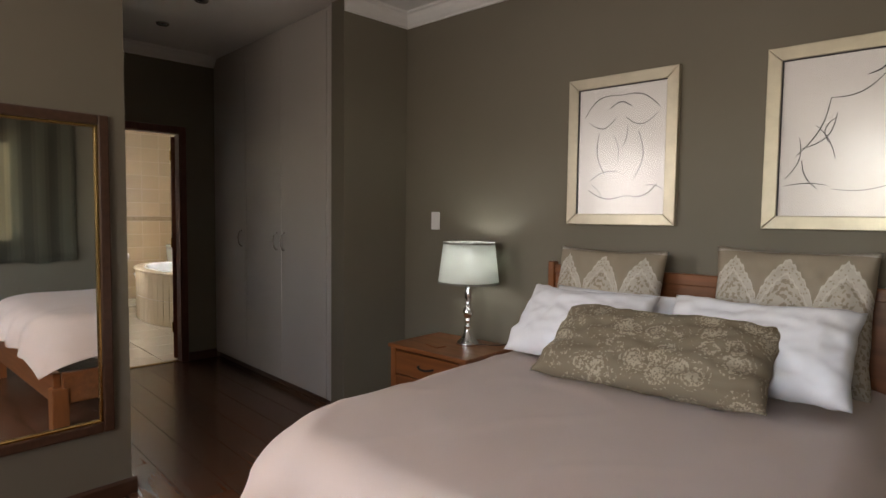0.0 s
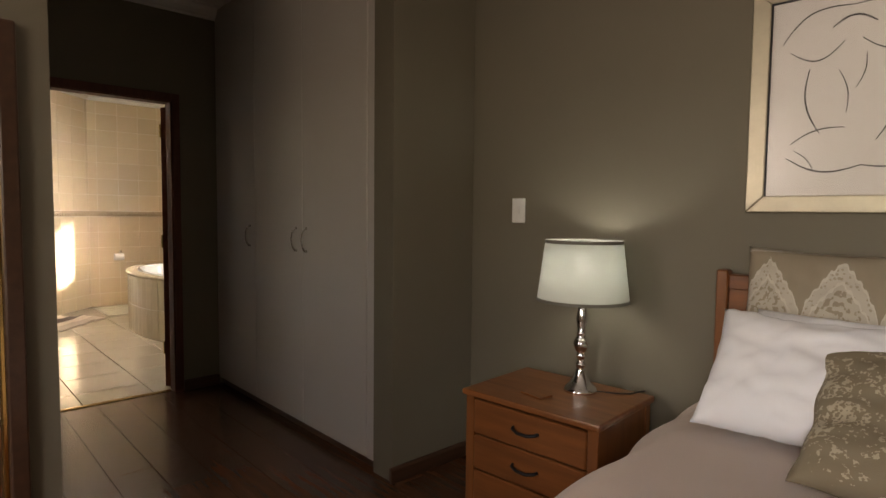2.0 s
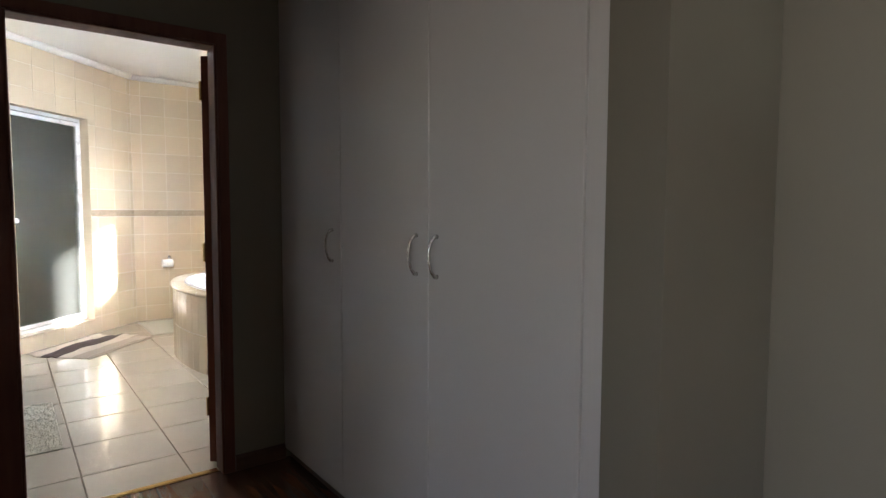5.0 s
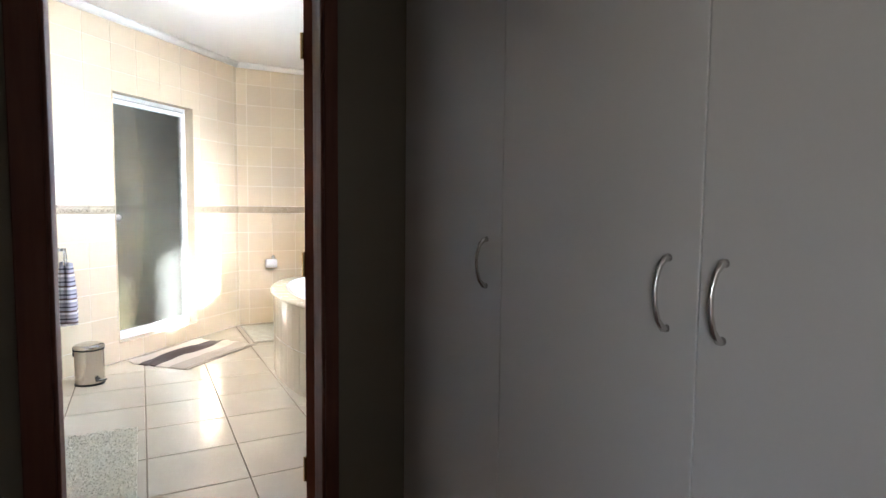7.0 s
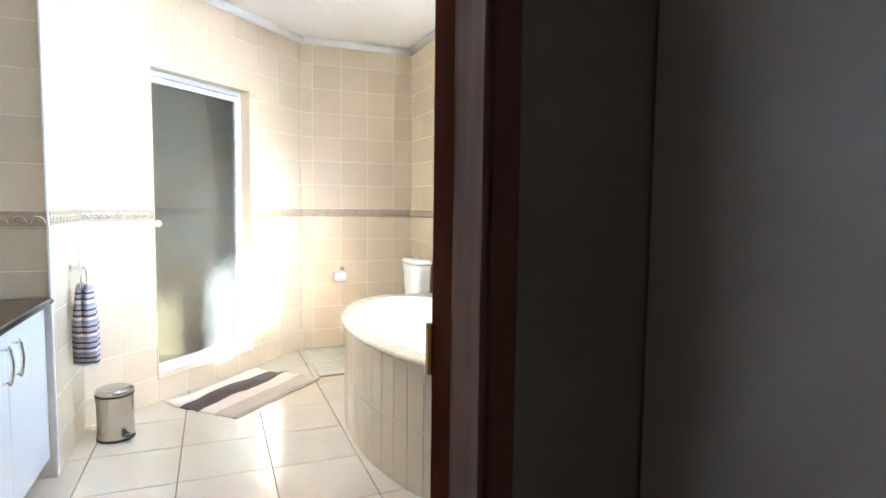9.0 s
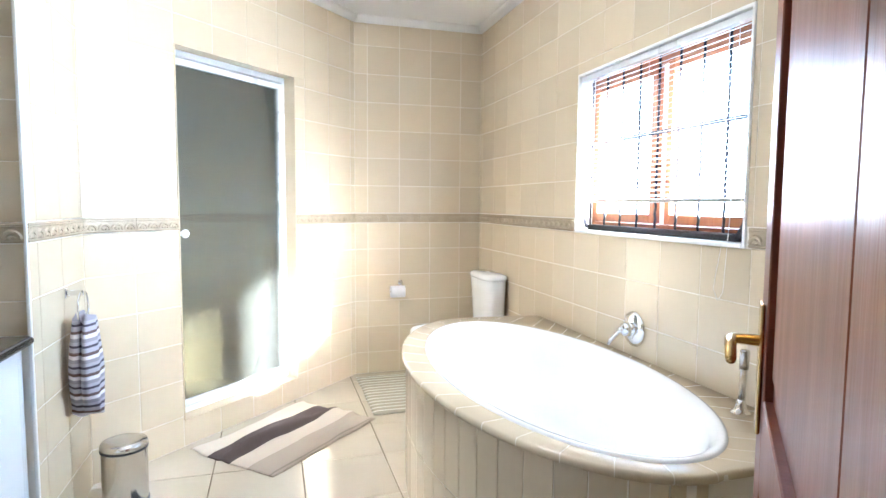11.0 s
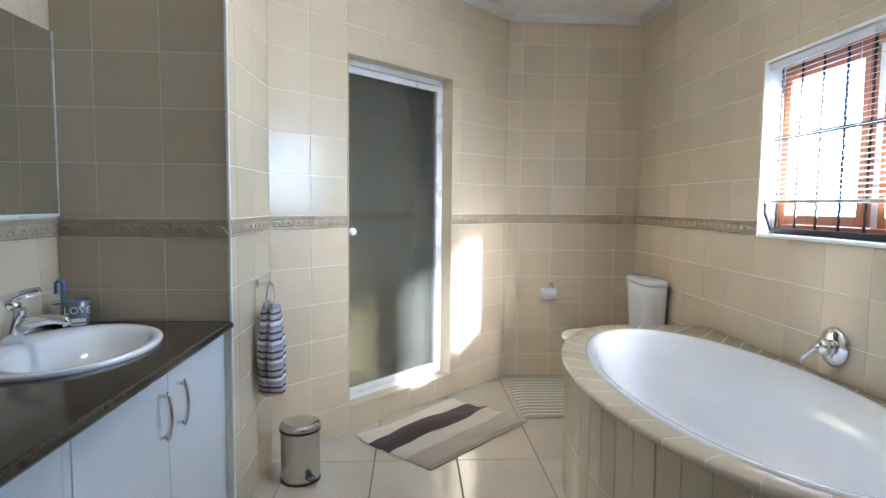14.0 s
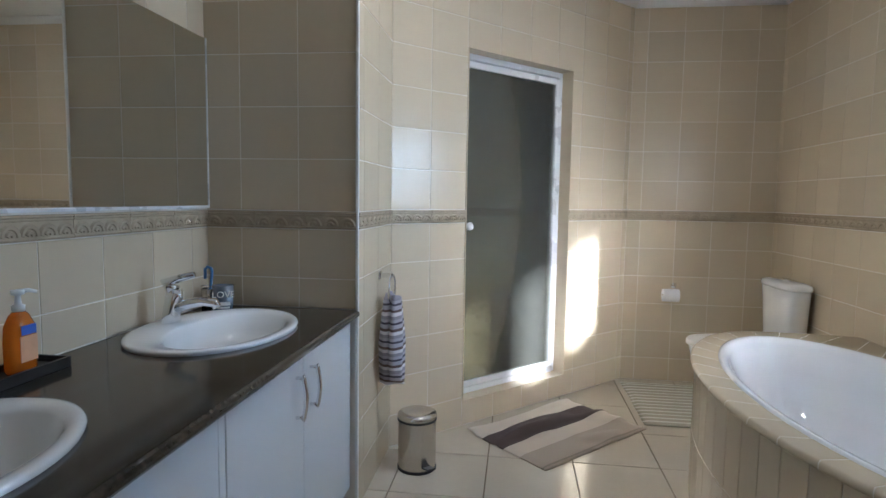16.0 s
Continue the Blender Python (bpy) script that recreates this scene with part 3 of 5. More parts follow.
def basin(x, y):
    b = thing("wash_basin", pose(x, y, 0.865), "white oval porcelain basin set in the granite top", "basin", "basins in the vanity")

    def el(z, a, bb, dy=0.0):
        return [(a * math.cos(2 * math.pi * i / 48), dy + bb * math.sin(2 * math.pi * i / 48), z) for i in range(48)]
    part("bowl", loft([el(0.0, 0.334, 0.256), el(0.009, 0.338, 0.259), el(0.014, 0.334, 0.255), el(0.016, 0.322, 0.244), el(0.013, 0.288, 0.178, 0.046), el(0.002, 0.276, 0.168, 0.046), el(-0.05, 0.245, 0.148, 0.042), el(-0.10, 0.18, 0.112, 0.038), el(-0.124, 0.09, 0.06, 0.035), el(-0.13, 0.02, 0.02, 0.035)], False, True), M_PORC, b, smooth=True)
    part("waste", lathe([(0.022, -0.1295), (0.02, -0.126), (0.006, -0.126)], 16, pose(0, 0.035, 0)), M_CHROME, b, smooth=True)
    t = thing("basin_mixer", pose(x - 0.03, y - 0.19, 0.879) @ Matrix.Scale(1.24, 4), "chrome single-lever basin mixer tap", "tap", "taps on the basins")
    part("body", loft([rounded(0, 0, 0.05, 0.05, 0.0, 20, 2.2), rounded(0, 0.004, 0.044, 0.046, 0.03, 20, 2.2), rounded(0, 0.012, 0.04, 0.05, 0.075, 20, 2.2), rounded(0, 0.014, 0.036, 0.046, 0.095, 20, 2.2)]), M_CHROME, t, smooth=True)
    part("spout", bar([(0, 0.02, 0.045), (0, 0.06, 0.058), (0, 0.10, 0.065), (0, 0.135, 0.062), (0, 0.142, 0.048)], [0.018, 0.015, 0.013, 0.013, 0.012], 12), M_CHROME, t, smooth=True)
    part("lever", bar([(0, 0.012, 0.092), (0, -0.01, 0.115), (0, 0.03, 0.128), (0, 0.075, 0.14)], [0.02, 0.018, 0.011, 0.008], 10), M_CHROME, t, smooth=True)


for bx, by_ in BASINS:
    basin(bx, by_)

mirror = thing("vanity_mirror", pose(0, 0, 0), "large frameless mirror above the vanity", "mirror")
part("mirror_glass", boxes((-7.06, -4.95, BACK_Y + 0.0075, BACK_Y + 0.013, 1.285, 1.97), bevel=0.002), M_MIRROR, mirror)
part("edge_strip", boxes((-7.066, -7.06, BACK_Y + 0.0075, BACK_Y + 0.016, 1.28, 1.97), (-7.066, -4.95, BACK_Y + 0.0075, BACK_Y + 0.016, 1.274, 1.285), bevel=0.001), M_ALU, mirror)

# soap, tray, cup
tray = tagged(part("soap_tray", boxes((-6.16, -5.90, 0.392, 0.50, 0.866, 0.876), (-6.16, -5.90, 0.392, 0.40, 0.876, 0.893), (-6.16, -5.90, 0.492, 0.50, 0.876, 0.893), (-6.16, -6.152, 0.40, 0.492, 0.876, 0.893), (-5.908, -5.90, 0.40, 0.492, 0.876, 0.893)), M_BLACK), "small black woven tray on the granite top", "tray")
soap = thing("soap_bottle", pose(-6.06, 0.446, 0.8765), "orange liquid soap in a clear pump bottle", "soap bottle")
M_SOAP = glass("orange soap", (0.95, 0.30, 0.03), 0.05, 1.36)
M_SOAP.node_tree.nodes["Principled BSDF"].inputs["Transmission Weight"].default_value = 0.6
part("bottle", loft([rounded(0, 0, 0.07, 0.04, 0.0, 24, 2.8), rounded(0, 0, 0.078, 0.048, 0.01, 24, 2.8), rounded(0, 0, 0.08, 0.05, 0.08, 24, 2.8), rounded(0, 0, 0.074, 0.046, 0.12, 24, 2.6), rounded(0, 0, 0.05, 0.036, 0.145, 24, 2.2), rounded(0, 0, 0.026, 0.026, 0.155, 24, 2)]), M_SOAP, soap, smooth=True)
part("label", boxes((-0.025, 0.025, 0.0255, 0.0265, 0.03, 0.095)), material("peach label", (0.8, 0.45, 0.25), 0.4, var=0.1, scale=30, fine=90, bump=0), soap)
part("label_band", boxes((-0.022, 0.022, 0.0267, 0.0274, 0.098, 0.122)), material("blue label band", (0.05, 0.15, 0.6), 0.4, var=0.1, scale=30, fine=90, bump=0), soap)
part("pump", lathe([(0.014, 0.155), (0.015, 0.17), (0.008, 0.172), (0.006, 0.195), (0.014, 0.197), (0.015, 0.208), (0.004, 0.21)], 16), M_PLASTIC, soap, smooth=True)
part("nozzle", bar([(0, 0, 0.204), (-0.02, 0.012, 0.206), (-0.036, 0.02, 0.2)], [0.007, 0.005, 0.004], 8), M_PLASTIC, soap, smooth=True)

M_CUP = material("grey printed tumbler", (0.13, 0.15, 0.19), 0.2, var=0.05, scale=9, fine=90, bump=0, coat=0.5)
cup = thing("toothbrush_cup", pose(-6.965, 0.50, 0.866), "grey tumbler with printed white letters on the vanity", "cup")
part("tumbler", lathe([(0.001, 0.0), (0.035, 0.0), (0.037, 0.004), (0.042, 0.1), (0.0405, 0.1), (0.0355, 0.008), (0.001, 0.006)], 28, None, False), M_CUP, cup, smooth=True)


def letters(word, size, m, mat, parent, depth=0.0004):
    cu = bpy.data.curves.new("letters", "FONT")
    cu.body, cu.size, cu.extrude, cu.align_x = word, size, depth, "CENTER"
    tmp = bpy.data.objects.new("letters_source", cu)
    me = bpy.data.meshes.new_from_object(tmp)
    bpy.data.objects.remove(tmp)
    me.materials.append(mat)
    ob = new("lettering", me)
    ob.parent = parent
    ob.matrix_local = m
    ob["label"] = "white printed letters"
    return ob


to_cam = math.degrees(math.atan2(1.68 - 0.50, -4.795 + 6.965))
letters("LOVE", 0.036, pose(0, 0, 0, 0, 0, to_cam) @ pose(0.0425, 0, 0.055, 90, 0, 90), M_PLASTIC, cup)
part("print_bars", boxes((0.0400, 0.0415, -0.028, 0.026, 0.022, 0.036), (0.0400, 0.0412, -0.024, 0.024, 0.010, 0.017)), M_PLASTIC, cup).matrix_local = pose(0, 0, 0, 0, 0, to_cam)
caddy = thing("bottle_opener_caddy", pose(-6.985, 0.425, 0.866), "small wire caddy with a blue brush beside the cup", "caddy")
part("wire", bar([(0.03 * math.cos(a * 0.6283), 0.03 * math.sin(a * 0.6283), 0.09) for a in range(10)], 0.002, 6, True), M_NICKEL, caddy)
part("holder_cup", lathe([(0.001, 0.0), (0.028, 0.0), (0.03, 0.08), (0.028, 0.08), (0.026, 0.004), (0.001, 0.004)], 20, None, False), M_NICKEL, caddy, smooth=True)
part("brush", bar([(0.0, 0.0, 0.01), (0.004, 0.012, 0.09), (0.006, 0.02, 0.15), (0.006, 0.016, 0.165), (0.004, 0.0, 0.17), (0.002, -0.012, 0.16), (0.0, -0.014, 0.12)], 0.006, 8), material("blue plastic", (0.08, 0.22, 0.5), 0.35, var=0.05, scale=9, fine=90, bump=0), caddy, "blue plastic brush", smooth=True)

# ---- towel ring, bin, mats ----
tring = thing("towel_ring", pose(-7.42, RING_Y + 0.007, 0.965), "chrome towel ring on the tiled wall", "towel ring")
part("mount", boxes((-0.022, 0.022, 0.0, 0.008, -0.02, 0.02), (-0.012, 0.012, 0.008, 0.07, -0.01, 0.01), bevel=0.002), M_CHROME, tring)
part("ring", bar([(0.07 * math.sin(i * math.pi / 12), 0.062, -0.062 + 0.07 * math.cos(i * math.pi / 12)) for i in range(24)], 0.005, 8, True), M_CHROME, tring, smooth=True)


def band_material(name, stops, axis, lo, hi, fine=300, bump=0.3, rough=0.95):
    """Cloth with stripes across one axis between lo and hi of the object's own coordinates."""
    m = bpy.data.materials.new(name)
    m.use_nodes = True
    n, l = m.node_tree.nodes, m.node_tree.links
    p = n["Principled BSDF"]
    tc, sp, mr, cr, no, bu = (n.new("ShaderNode" + k) for k in ("TexCoord", "SeparateXYZ", "MapRange", "ValToRGB", "TexNoise", "Bump"))
    l.new(tc.outputs["Object"], sp.inputs[0])
    l.new(sp.outputs[axis], mr.inputs[0])
    mr.inputs[1].default_value, mr.inputs[2].default_value = lo, hi
    cr.color_ramp.interpolation = "CONSTANT"
    el = cr.color_ramp.elements
    for i, (pos, col) in enumerate(stops):
        e = el[i] if i < 2 else el.new(pos)
        e.position, e.color = pos, (*col, 1)
    l.new(mr.outputs[0], cr.inputs[0])
    no.inputs["Scale"].default_value, no.inputs["Detail"].default_value = fine, 3
    l.new(tc.outputs["Object"], no.inputs["Vector"])
    mix = n.new("ShaderNodeMix")
    mix.data_type, mix.blend_type = "RGBA", "MULTIPLY"
    mix.inputs[0].default_value = 0.35
    l.new(cr.outputs[0], mix.inputs[6])
    l.new(no.outputs["Color"], mix.inputs[7])
    bright = n.new("ShaderNodeHueSaturation")
    bright.inputs["Saturation"].default_value, bright.inputs["Value"].default_value = 0.95, 1.2
    l.new(mix.outputs[2], bright.inputs["Color"])
    l.new(bright.outputs[0], p.inputs["Base Color"])
    p.inputs["Roughness"].default_value = rough
    bu.inputs["Strength"].default_value, bu.inputs["Distance"].default_value = bump, 0.004
    l.new(no.outputs["Fac"], bu.inputs["Height"])
    l.new(bu.outputs[0], p.inputs["Normal"])
    return m


LIL, GRY, BRN, WHT = (0.42, 0.40, 0.47), (0.30, 0.28, 0.33), (0.13, 0.085, 0.08), (0.72, 0.70, 0.72)
stripes = []
for i in range(15):
    stripes.append((i / 15, (WHT, LIL, LIL)[i % 3]))
    stripes.append((i / 15 + (0.036, 0.042, 0.03)[i % 3], (BRN, (0.07, 0.06, 0.09), GRY)[i % 3]))
M_TOWEL = band_material("striped towel", stripes, 2, -0.42, 0.01, 420, 0.4)
towel = thing("hand_towel", pose(-7.42, RING_Y + 0.07, 0.86), "grey, lilac and brown striped hand towel through the ring", "towel")


def towel_half(y, lean):
    rings = []
    for j in range(22):
        f = j / 21
        z = 0.01 - 0.42 * f
        w = 0.028 + 0.062 * math.sin(math.pi * min(1.0, 0.12 + f * 0.8)) ** 0.8 - 0.03 * max(0, f - 0.8) * 4
        ring = []
        for i in range(28):
            a = 2 * math.pi * i / 28
            fold = 1 + 0.16 * math.sin(5 * a + 3 * f + lean)
            ring.append((w * math.cos(a) + 0.012 * lean * f, y + (0.018 + 0.02 * min(1, f * 2)) * math.sin(a) * fold, z + 0.012 * math.cos(a) * lean))
        rings.append(ring)
    return loft(rings)


part("cloth", towel_half(0.024, 1), M_TOWEL, towel, smooth=True)
part("cloth", towel_half(-0.016, -1), M_TOWEL, towel, smooth=True)

tbin = thing("pedal_bin", pose(-7.50, 1.215, 0) @ Matrix.Diagonal((1.12, 1.12, 0.98, 1)), "small brushed steel pedal bin on the tiled floor", "bin")
part("body", lathe([(0.001, 0.003), (0.082, 0.003), (0.083, 0.012), (0.083, 0.252), (0.084, 0.257)], 36), M_STEEL, tbin, smooth=True)
part("base_ring", lathe([(0.001, 0.0), (0.086, 0.0), (0.086, 0.012), (0.083, 0.014)], 36), M_BLACK, tbin)
part("lid", lathe([(0.086, 0.255), (0.087, 0.273), (0.083, 0.285), (0.06, 0.295), (0.02, 0.299), (0.001, 0.299)], 36), M_STEEL, tbin, smooth=True)
part("lid_rim", lathe([(0.0845, 0.251), (0.0875, 0.252), (0.0875, 0.259), (0.0845, 0.26)], 36, None, False), M_BLACK, tbin)
part("pedal", boxes((0.07, 0.135, -0.022, 0.022, 0.012, 0.02), bevel=0.003), M_BLACK, tbin).matrix_local = pose(0, 0, 0, 0, -12, 40)
part("hinge", boxes((-0.108, -0.082, -0.025, 0.025, 0.19, 0.267), bevel=0.006), M_BLACK, tbin).matrix_local = pose(0, 0, 0, 0, 0, 50)


def soft_sheet(w, d, t, rumple, nx=40, ny=30, seed=1.0, wob=0.0):
    """A thick cloth lying on the floor, with a few raised wrinkles."""
    bm = bmesh.new()
    grid = []
    for layer in (0, 1):
        rows = []
        for j in range(ny + 1):
            row = []
            for i in range(nx + 1):
                u, v = i / nx - 0.5, j / ny - 0.5
                x, y = u * w, v * d
                x += wob * noise.noise((0, v * 4, seed))
                y += wob * noise.noise((u * 4, 0, seed + 3))
                edge = min(1, 12 * min(0.5 - abs(u), 0.5 - abs(v)) + 0.35)
                up = rumple * max(0, noise.noise((u * 2.2 + seed, v * 5, seed)) - 0.12) if rumple else 0
                z = up + (t * edge if layer else 0.001)
                row.append(bm.verts.new((x, y, z)))
            rows.append(row)
        grid.append(rows)
    for layer in (0, 1):
        for j in range(ny):
            for i in range(nx):
                q = [grid[layer][j][i], grid[layer][j][i + 1], grid[layer][j + 1][i + 1], grid[layer][j + 1][i]]
                bm.faces.new(q if layer else q[::-1])
    rim = [(0, i) for i in range(nx)] + [(j, nx) for j in range(ny)] + [(ny, i) for i in range(nx, 0, -1)] + [(j, 0) for j in range(ny, 0, -1)]
    for (a, b), (c, d2) in zip(rim, rim[1:] + rim[:1]):
        bm.faces.new((grid[0][a][b], grid[0][c][d2], grid[1][c][d2], grid[1][a][b]))
    bmesh.ops.recalc_face_normals(bm, faces=bm.faces)
    return bm


TAN, DRK, BGE = (0.42, 0.35, 0.28), (0.085, 0.06, 0.055), (0.60, 0.52, 0.43)
M_MAT = band_material("striped bath mat", [(0.0, TAN), (0.03, (0.3, 0.25, 0.2)), (0.05, TAN), (0.30, BGE), (0.50, DRK), (0.78, BGE), (0.97, TAN)], 1, -0.30, 0.30, 260, 0.5)
bmat = tagged(part("bath_mat", soft_sheet(0.88, 0.595, 0.012, 0.065, 56, 36, 2.3, 0.008), M_MAT, smooth=True), "rumpled beige and brown striped bath mat at the shower", "bath mat")
bmat.matrix_world = pose(-8.07, 1.943, 0.001, 0, 0, 135.5)
st = []
for i in range(14):
    st.append((i / 14, (0.62, 0.60, 0.52)))
    st.append((i / 14 + 0.018, (0.33, 0.31, 0.24)))
M_PED = band_material("striped toilet mat", st, 0, -0.41, 0.41, 300, 0.6)
tmat = tagged(part("toilet_mat", soft_sheet(0.82, 0.52, 0.012, 0.0, 40, 24, 5.0, 0.01), M_PED, smooth=True), "olive and cream striped cotton mat before the toilet", "bath mat")
tmat.matrix_world = pose(-8.645, 2.725, 0.001)
M_SHAG = material("olive shag pile", (0.60, 0.56, 0.43), 0.95, var=0.08, scale=30, fine=260, bump=0.3, sheen=0.4, rand=0.12, island=True)
rug = thing("shag_mat", pose(-5.965, 1.26, 0), "olive green shaggy cotton bath mat before the vanity", "bath mat")
part("backing", boxes((-0.46, 0.46, -0.26, 0.26, 0.001, 0.008), bevel=0.003), M_SHAG, rug)
verts, faces = [], []
random.seed(11)
for i in range(9000):
    x, y = random.uniform(-0.455, 0.455), random.uniform(-0.255, 0.255)
    a, ln, tip = random.uniform(0, 6.283), random.uniform(0.009, 0.016), random.uniform(0.010, 0.022)
    c, s = math.cos(a), math.sin(a)
    k = len(verts)
    verts += [(x - 0.003 * s, y + 0.003 * c, 0.006), (x + 0.003 * s, y - 0.003 * c, 0.006), (x + tip * c, y + tip * s, ln), (x + tip * 0.4 * c + 0.003 * s, y + tip * 0.4 * s - 0.003 * c, ln * 0.7)]
    faces.append((k, k + 1, k + 3, k + 2))
me = bpy.data.meshes.new("pile")
me.from_pydata(verts, [], faces)
me.materials.append(M_SHAG)
pile = tagged(new("pile", me), kind="stuff")
pile.parent = rug

# ---- shower ----
shower = thing("shower_door", DM, "grey glass shower door in a white aluminium frame", "shower door")
fy0, fy1 = 0.082, 0.122
for nm, s in (("frame_side", (SU0 + 0.006, SU0 + 0.03)), ("frame_side", (SU1 - 0.03, SU1 - 0.004))):
    part(nm, boxes((s[0], s[1], fy0, fy1, SZ0 + 0.006, SZ1 - 0.006), bevel=0.002), M_ALU, shower)
part("frame_top", boxes((SU0 + 0.03, SU1 - 0.03, fy0, fy1, SZ1 - 0.04, SZ1 - 0.006), bevel=0.002), M_ALU, shower)
part("frame_bottom", boxes((SU0 + 0.03, SU1 - 0.03, fy0, fy1, SZ0 + 0.002, SZ0 + 0.035), bevel=0.002), M_ALU, shower)
leaf = part("door", boxes((SU0 + 0.032, SU0 + 0.05, fy0 - 0.006, fy1 - 0.012, SZ0 + 0.045, SZ1 - 0.05), (SU1 - 0.066, SU1 - 0.034, fy0 - 0.006, fy1 - 0.012, SZ0 + 0.045, SZ1 - 0.05), (SU0 + 0.05, SU1 - 0.066, fy0 - 0.006, fy1 - 0.012, SZ0 + 0.045, SZ0 + 0.075), (SU0 + 0.05, SU1 - 0.066, fy0 - 0.006, fy1 - 0.012, SZ1 - 0.085, SZ1 - 0.05), bevel=0.002), M_ALU, shower)
part("pane", boxes((SU0 + 0.048, SU1 - 0.064, fy0 + 0.008, fy0 + 0.014, SZ0 + 0.07, SZ1 - 0.08)), M_SHGLASS, leaf, "grey tinted glass pane")
part("knob", lathe([(0.012, 0.0), (0.01, 0.02), (0.022, 0.026), (0.024, 0.036), (0.02, 0.044), (0.004, 0.046)], 20, pose(SU0 + 0.085, fy0 + 0.008, 1.17, 90, 0, 0)), M_PLASTIC, leaf, "round white knob", smooth=True)
setting(part("floor_shower", loft([[(-9.16, 1.03, z), (-7.80, 1.03, z), (-9.16, 2.38, z)] for z in (0.0, 0.04)]), M_FTILE), "pale shower tray floor", "floor")

# ---- window of the bathroom ----
win = tagged(new("window_1"), "orange timber casement window behind black burglar bars", "window", "", "structure")
wy0, wy1 = NORTH + 0.095, NORTH + 0.155
part("window_frame", boxes((WX0, WX0 + 0.03, wy0, wy1, WZ0, WZ1), (WX1 - 0.03, WX1, wy0, wy1, WZ0, WZ1), (WX0 + 0.03, WX1 - 0.03, wy0, wy1, WZ0, WZ0 + 0.05), (WX0 + 0.03, WX1 - 0.03, wy0, wy1, WZ1 - 0.05, WZ1), bevel=0.003), M_WINWOOD, win)
# Wide and white: its colour stands in for daylight in the gap between casements.
part("mullion", boxes(((WX0 + WX1) / 2 - 0.035, (WX0 + WX1) / 2 + 0.035, wy0 + 0.02, wy1, WZ0 + 0.05, WZ1 - 0.05), bevel=0.003), M_WHITE, win, "centre mullion coloured white for the bright gap between the casements")
for x0, x1 in ((WX0 + 0.03, (WX0 + WX1) / 2 - 0.035), ((WX0 + WX1) / 2 + 0.035, WX1 - 0.03)):
    cs = part("casement", boxes((x0 + 0.003, x0 + 0.040, wy0 - 0.012, wy1 - 0.02, WZ0 + 0.053, WZ1 - 0.053), (x1 - 0.040, x1 - 0.003, wy0 - 0.012, wy1 - 0.02, WZ0 + 0.053, WZ1 - 0.053), (x0 + 0.040, x1 - 0.040, wy0 - 0.012, wy1 - 0.02, WZ0 + 0.053, WZ0 + 0.098), (x0 + 0.040, x1 - 0.040, wy0 - 0.012, wy1 - 0.02, WZ1 - 0.098, WZ1 - 0.053), bevel=0.003), M_WINWOOD, win)
    pn = part("pane", boxes((x0 + 0.038, x1 - 0.038, wy0 + 0.01, wy0 + 0.014, WZ0 + 0.096, WZ1 - 0.096)), M_PANE, cs)
    pn.visible_shadow = False
part("reveal", boxes((WX0 - 0.012, WX0 + 0.002, NORTH - 0.008, wy0, WZ0 - 0.012, WZ1 + 0.012), (WX1 - 0.002, WX1 + 0.012, NORTH - 0.008, wy0, WZ0 - 0.012, WZ1 + 0.012), (WX0 + 0.002, WX1 - 0.002, NORTH - 0.008, wy0, WZ1 - 0.002, WZ1 + 0.012), bevel=0.002), M_WHITE, win, "white plastered reveal")
part("window_sill", boxes((WX0 + 0.002, WX1 - 0.002, NORTH - 0.012, wy0, WZ0 - 0.014, WZ0 + 0.003), bevel=0.003), M_WHITE, win)
guard = thing("burglar_bars", pose(0, 0, 0), "black wrought iron burglar bars in the window", "burglar bars")
gy = NORTH + 0.066
for i in range(9):
    x = WX0 + 0.03 + (WX1 - WX0 - 0.06) * i / 8
    pts = [(x + 0.0015 * math.sin(k * 1.6), gy + 0.0015 * math.cos(k * 1.6), WZ0 + 0.02 + (WZ1 - WZ0 - 0.03) * k / 60) for k in range(61)]
    part("bar", bar(pts, 0.006, 6), M_IRON, guard)
part("cross_bar", boxes((WX0 + 0.003, WX1 - 0.003, gy - 0.012, gy - 0.006, 1.668, 1.686), bevel=0.002), M_IRON, guard)
part("bottom_bar", boxes((WX0 + 0.06, WX1 - 0.06, gy - 0.035, gy + 0.018, WZ0 + 0.006, WZ0 + 0.034), bevel=0.003), M_IRON, guard)
for sx, ex in ((WX0 + 0.06, WX0 + 0.004), (WX1 - 0.06, WX1 - 0.004)):
    part("end_strut", bar([(sx, gy - 0.04, WZ0 + 0.02), (ex, gy - 0.04, WZ0 + 0.11), (ex, gy - 0.04, WZ0 + 0.17)], 0.009, 6), M_IRON, guard)
blind = thing("venetian_blind", pose(0, 0, 0), "half-lowered white aluminium venetian blind with open slats", "blind")
by = NORTH + 0.022
part("head_rail", boxes((WX0 + 0.006, WX1 - 0.006, by - 0.016, by + 0.016, WZ1 - 0.034, WZ1 - 0.006), bevel=0.002), M_ALU, blind)
part("bottom_rail", boxes((WX0 + 0.008, WX1 - 0.008, by - 0.016, by + 0.016, 1.358, 1.376), bevel=0.003), M_NICKEL, blind, "grey bottom rail")
for i in range(27):
    z = 1.39 + i * 0.0234
    bm = boxes((WX0 + 0.009, WX1 - 0.009, -0.011, 0.011, -0.0006, 0.0006))
    bm.transform(Matrix.Translation((0, by, z)) @ pose(0, 0, 0, 15, 0, 0))
    part("slat", bm, M_ALU, blind)
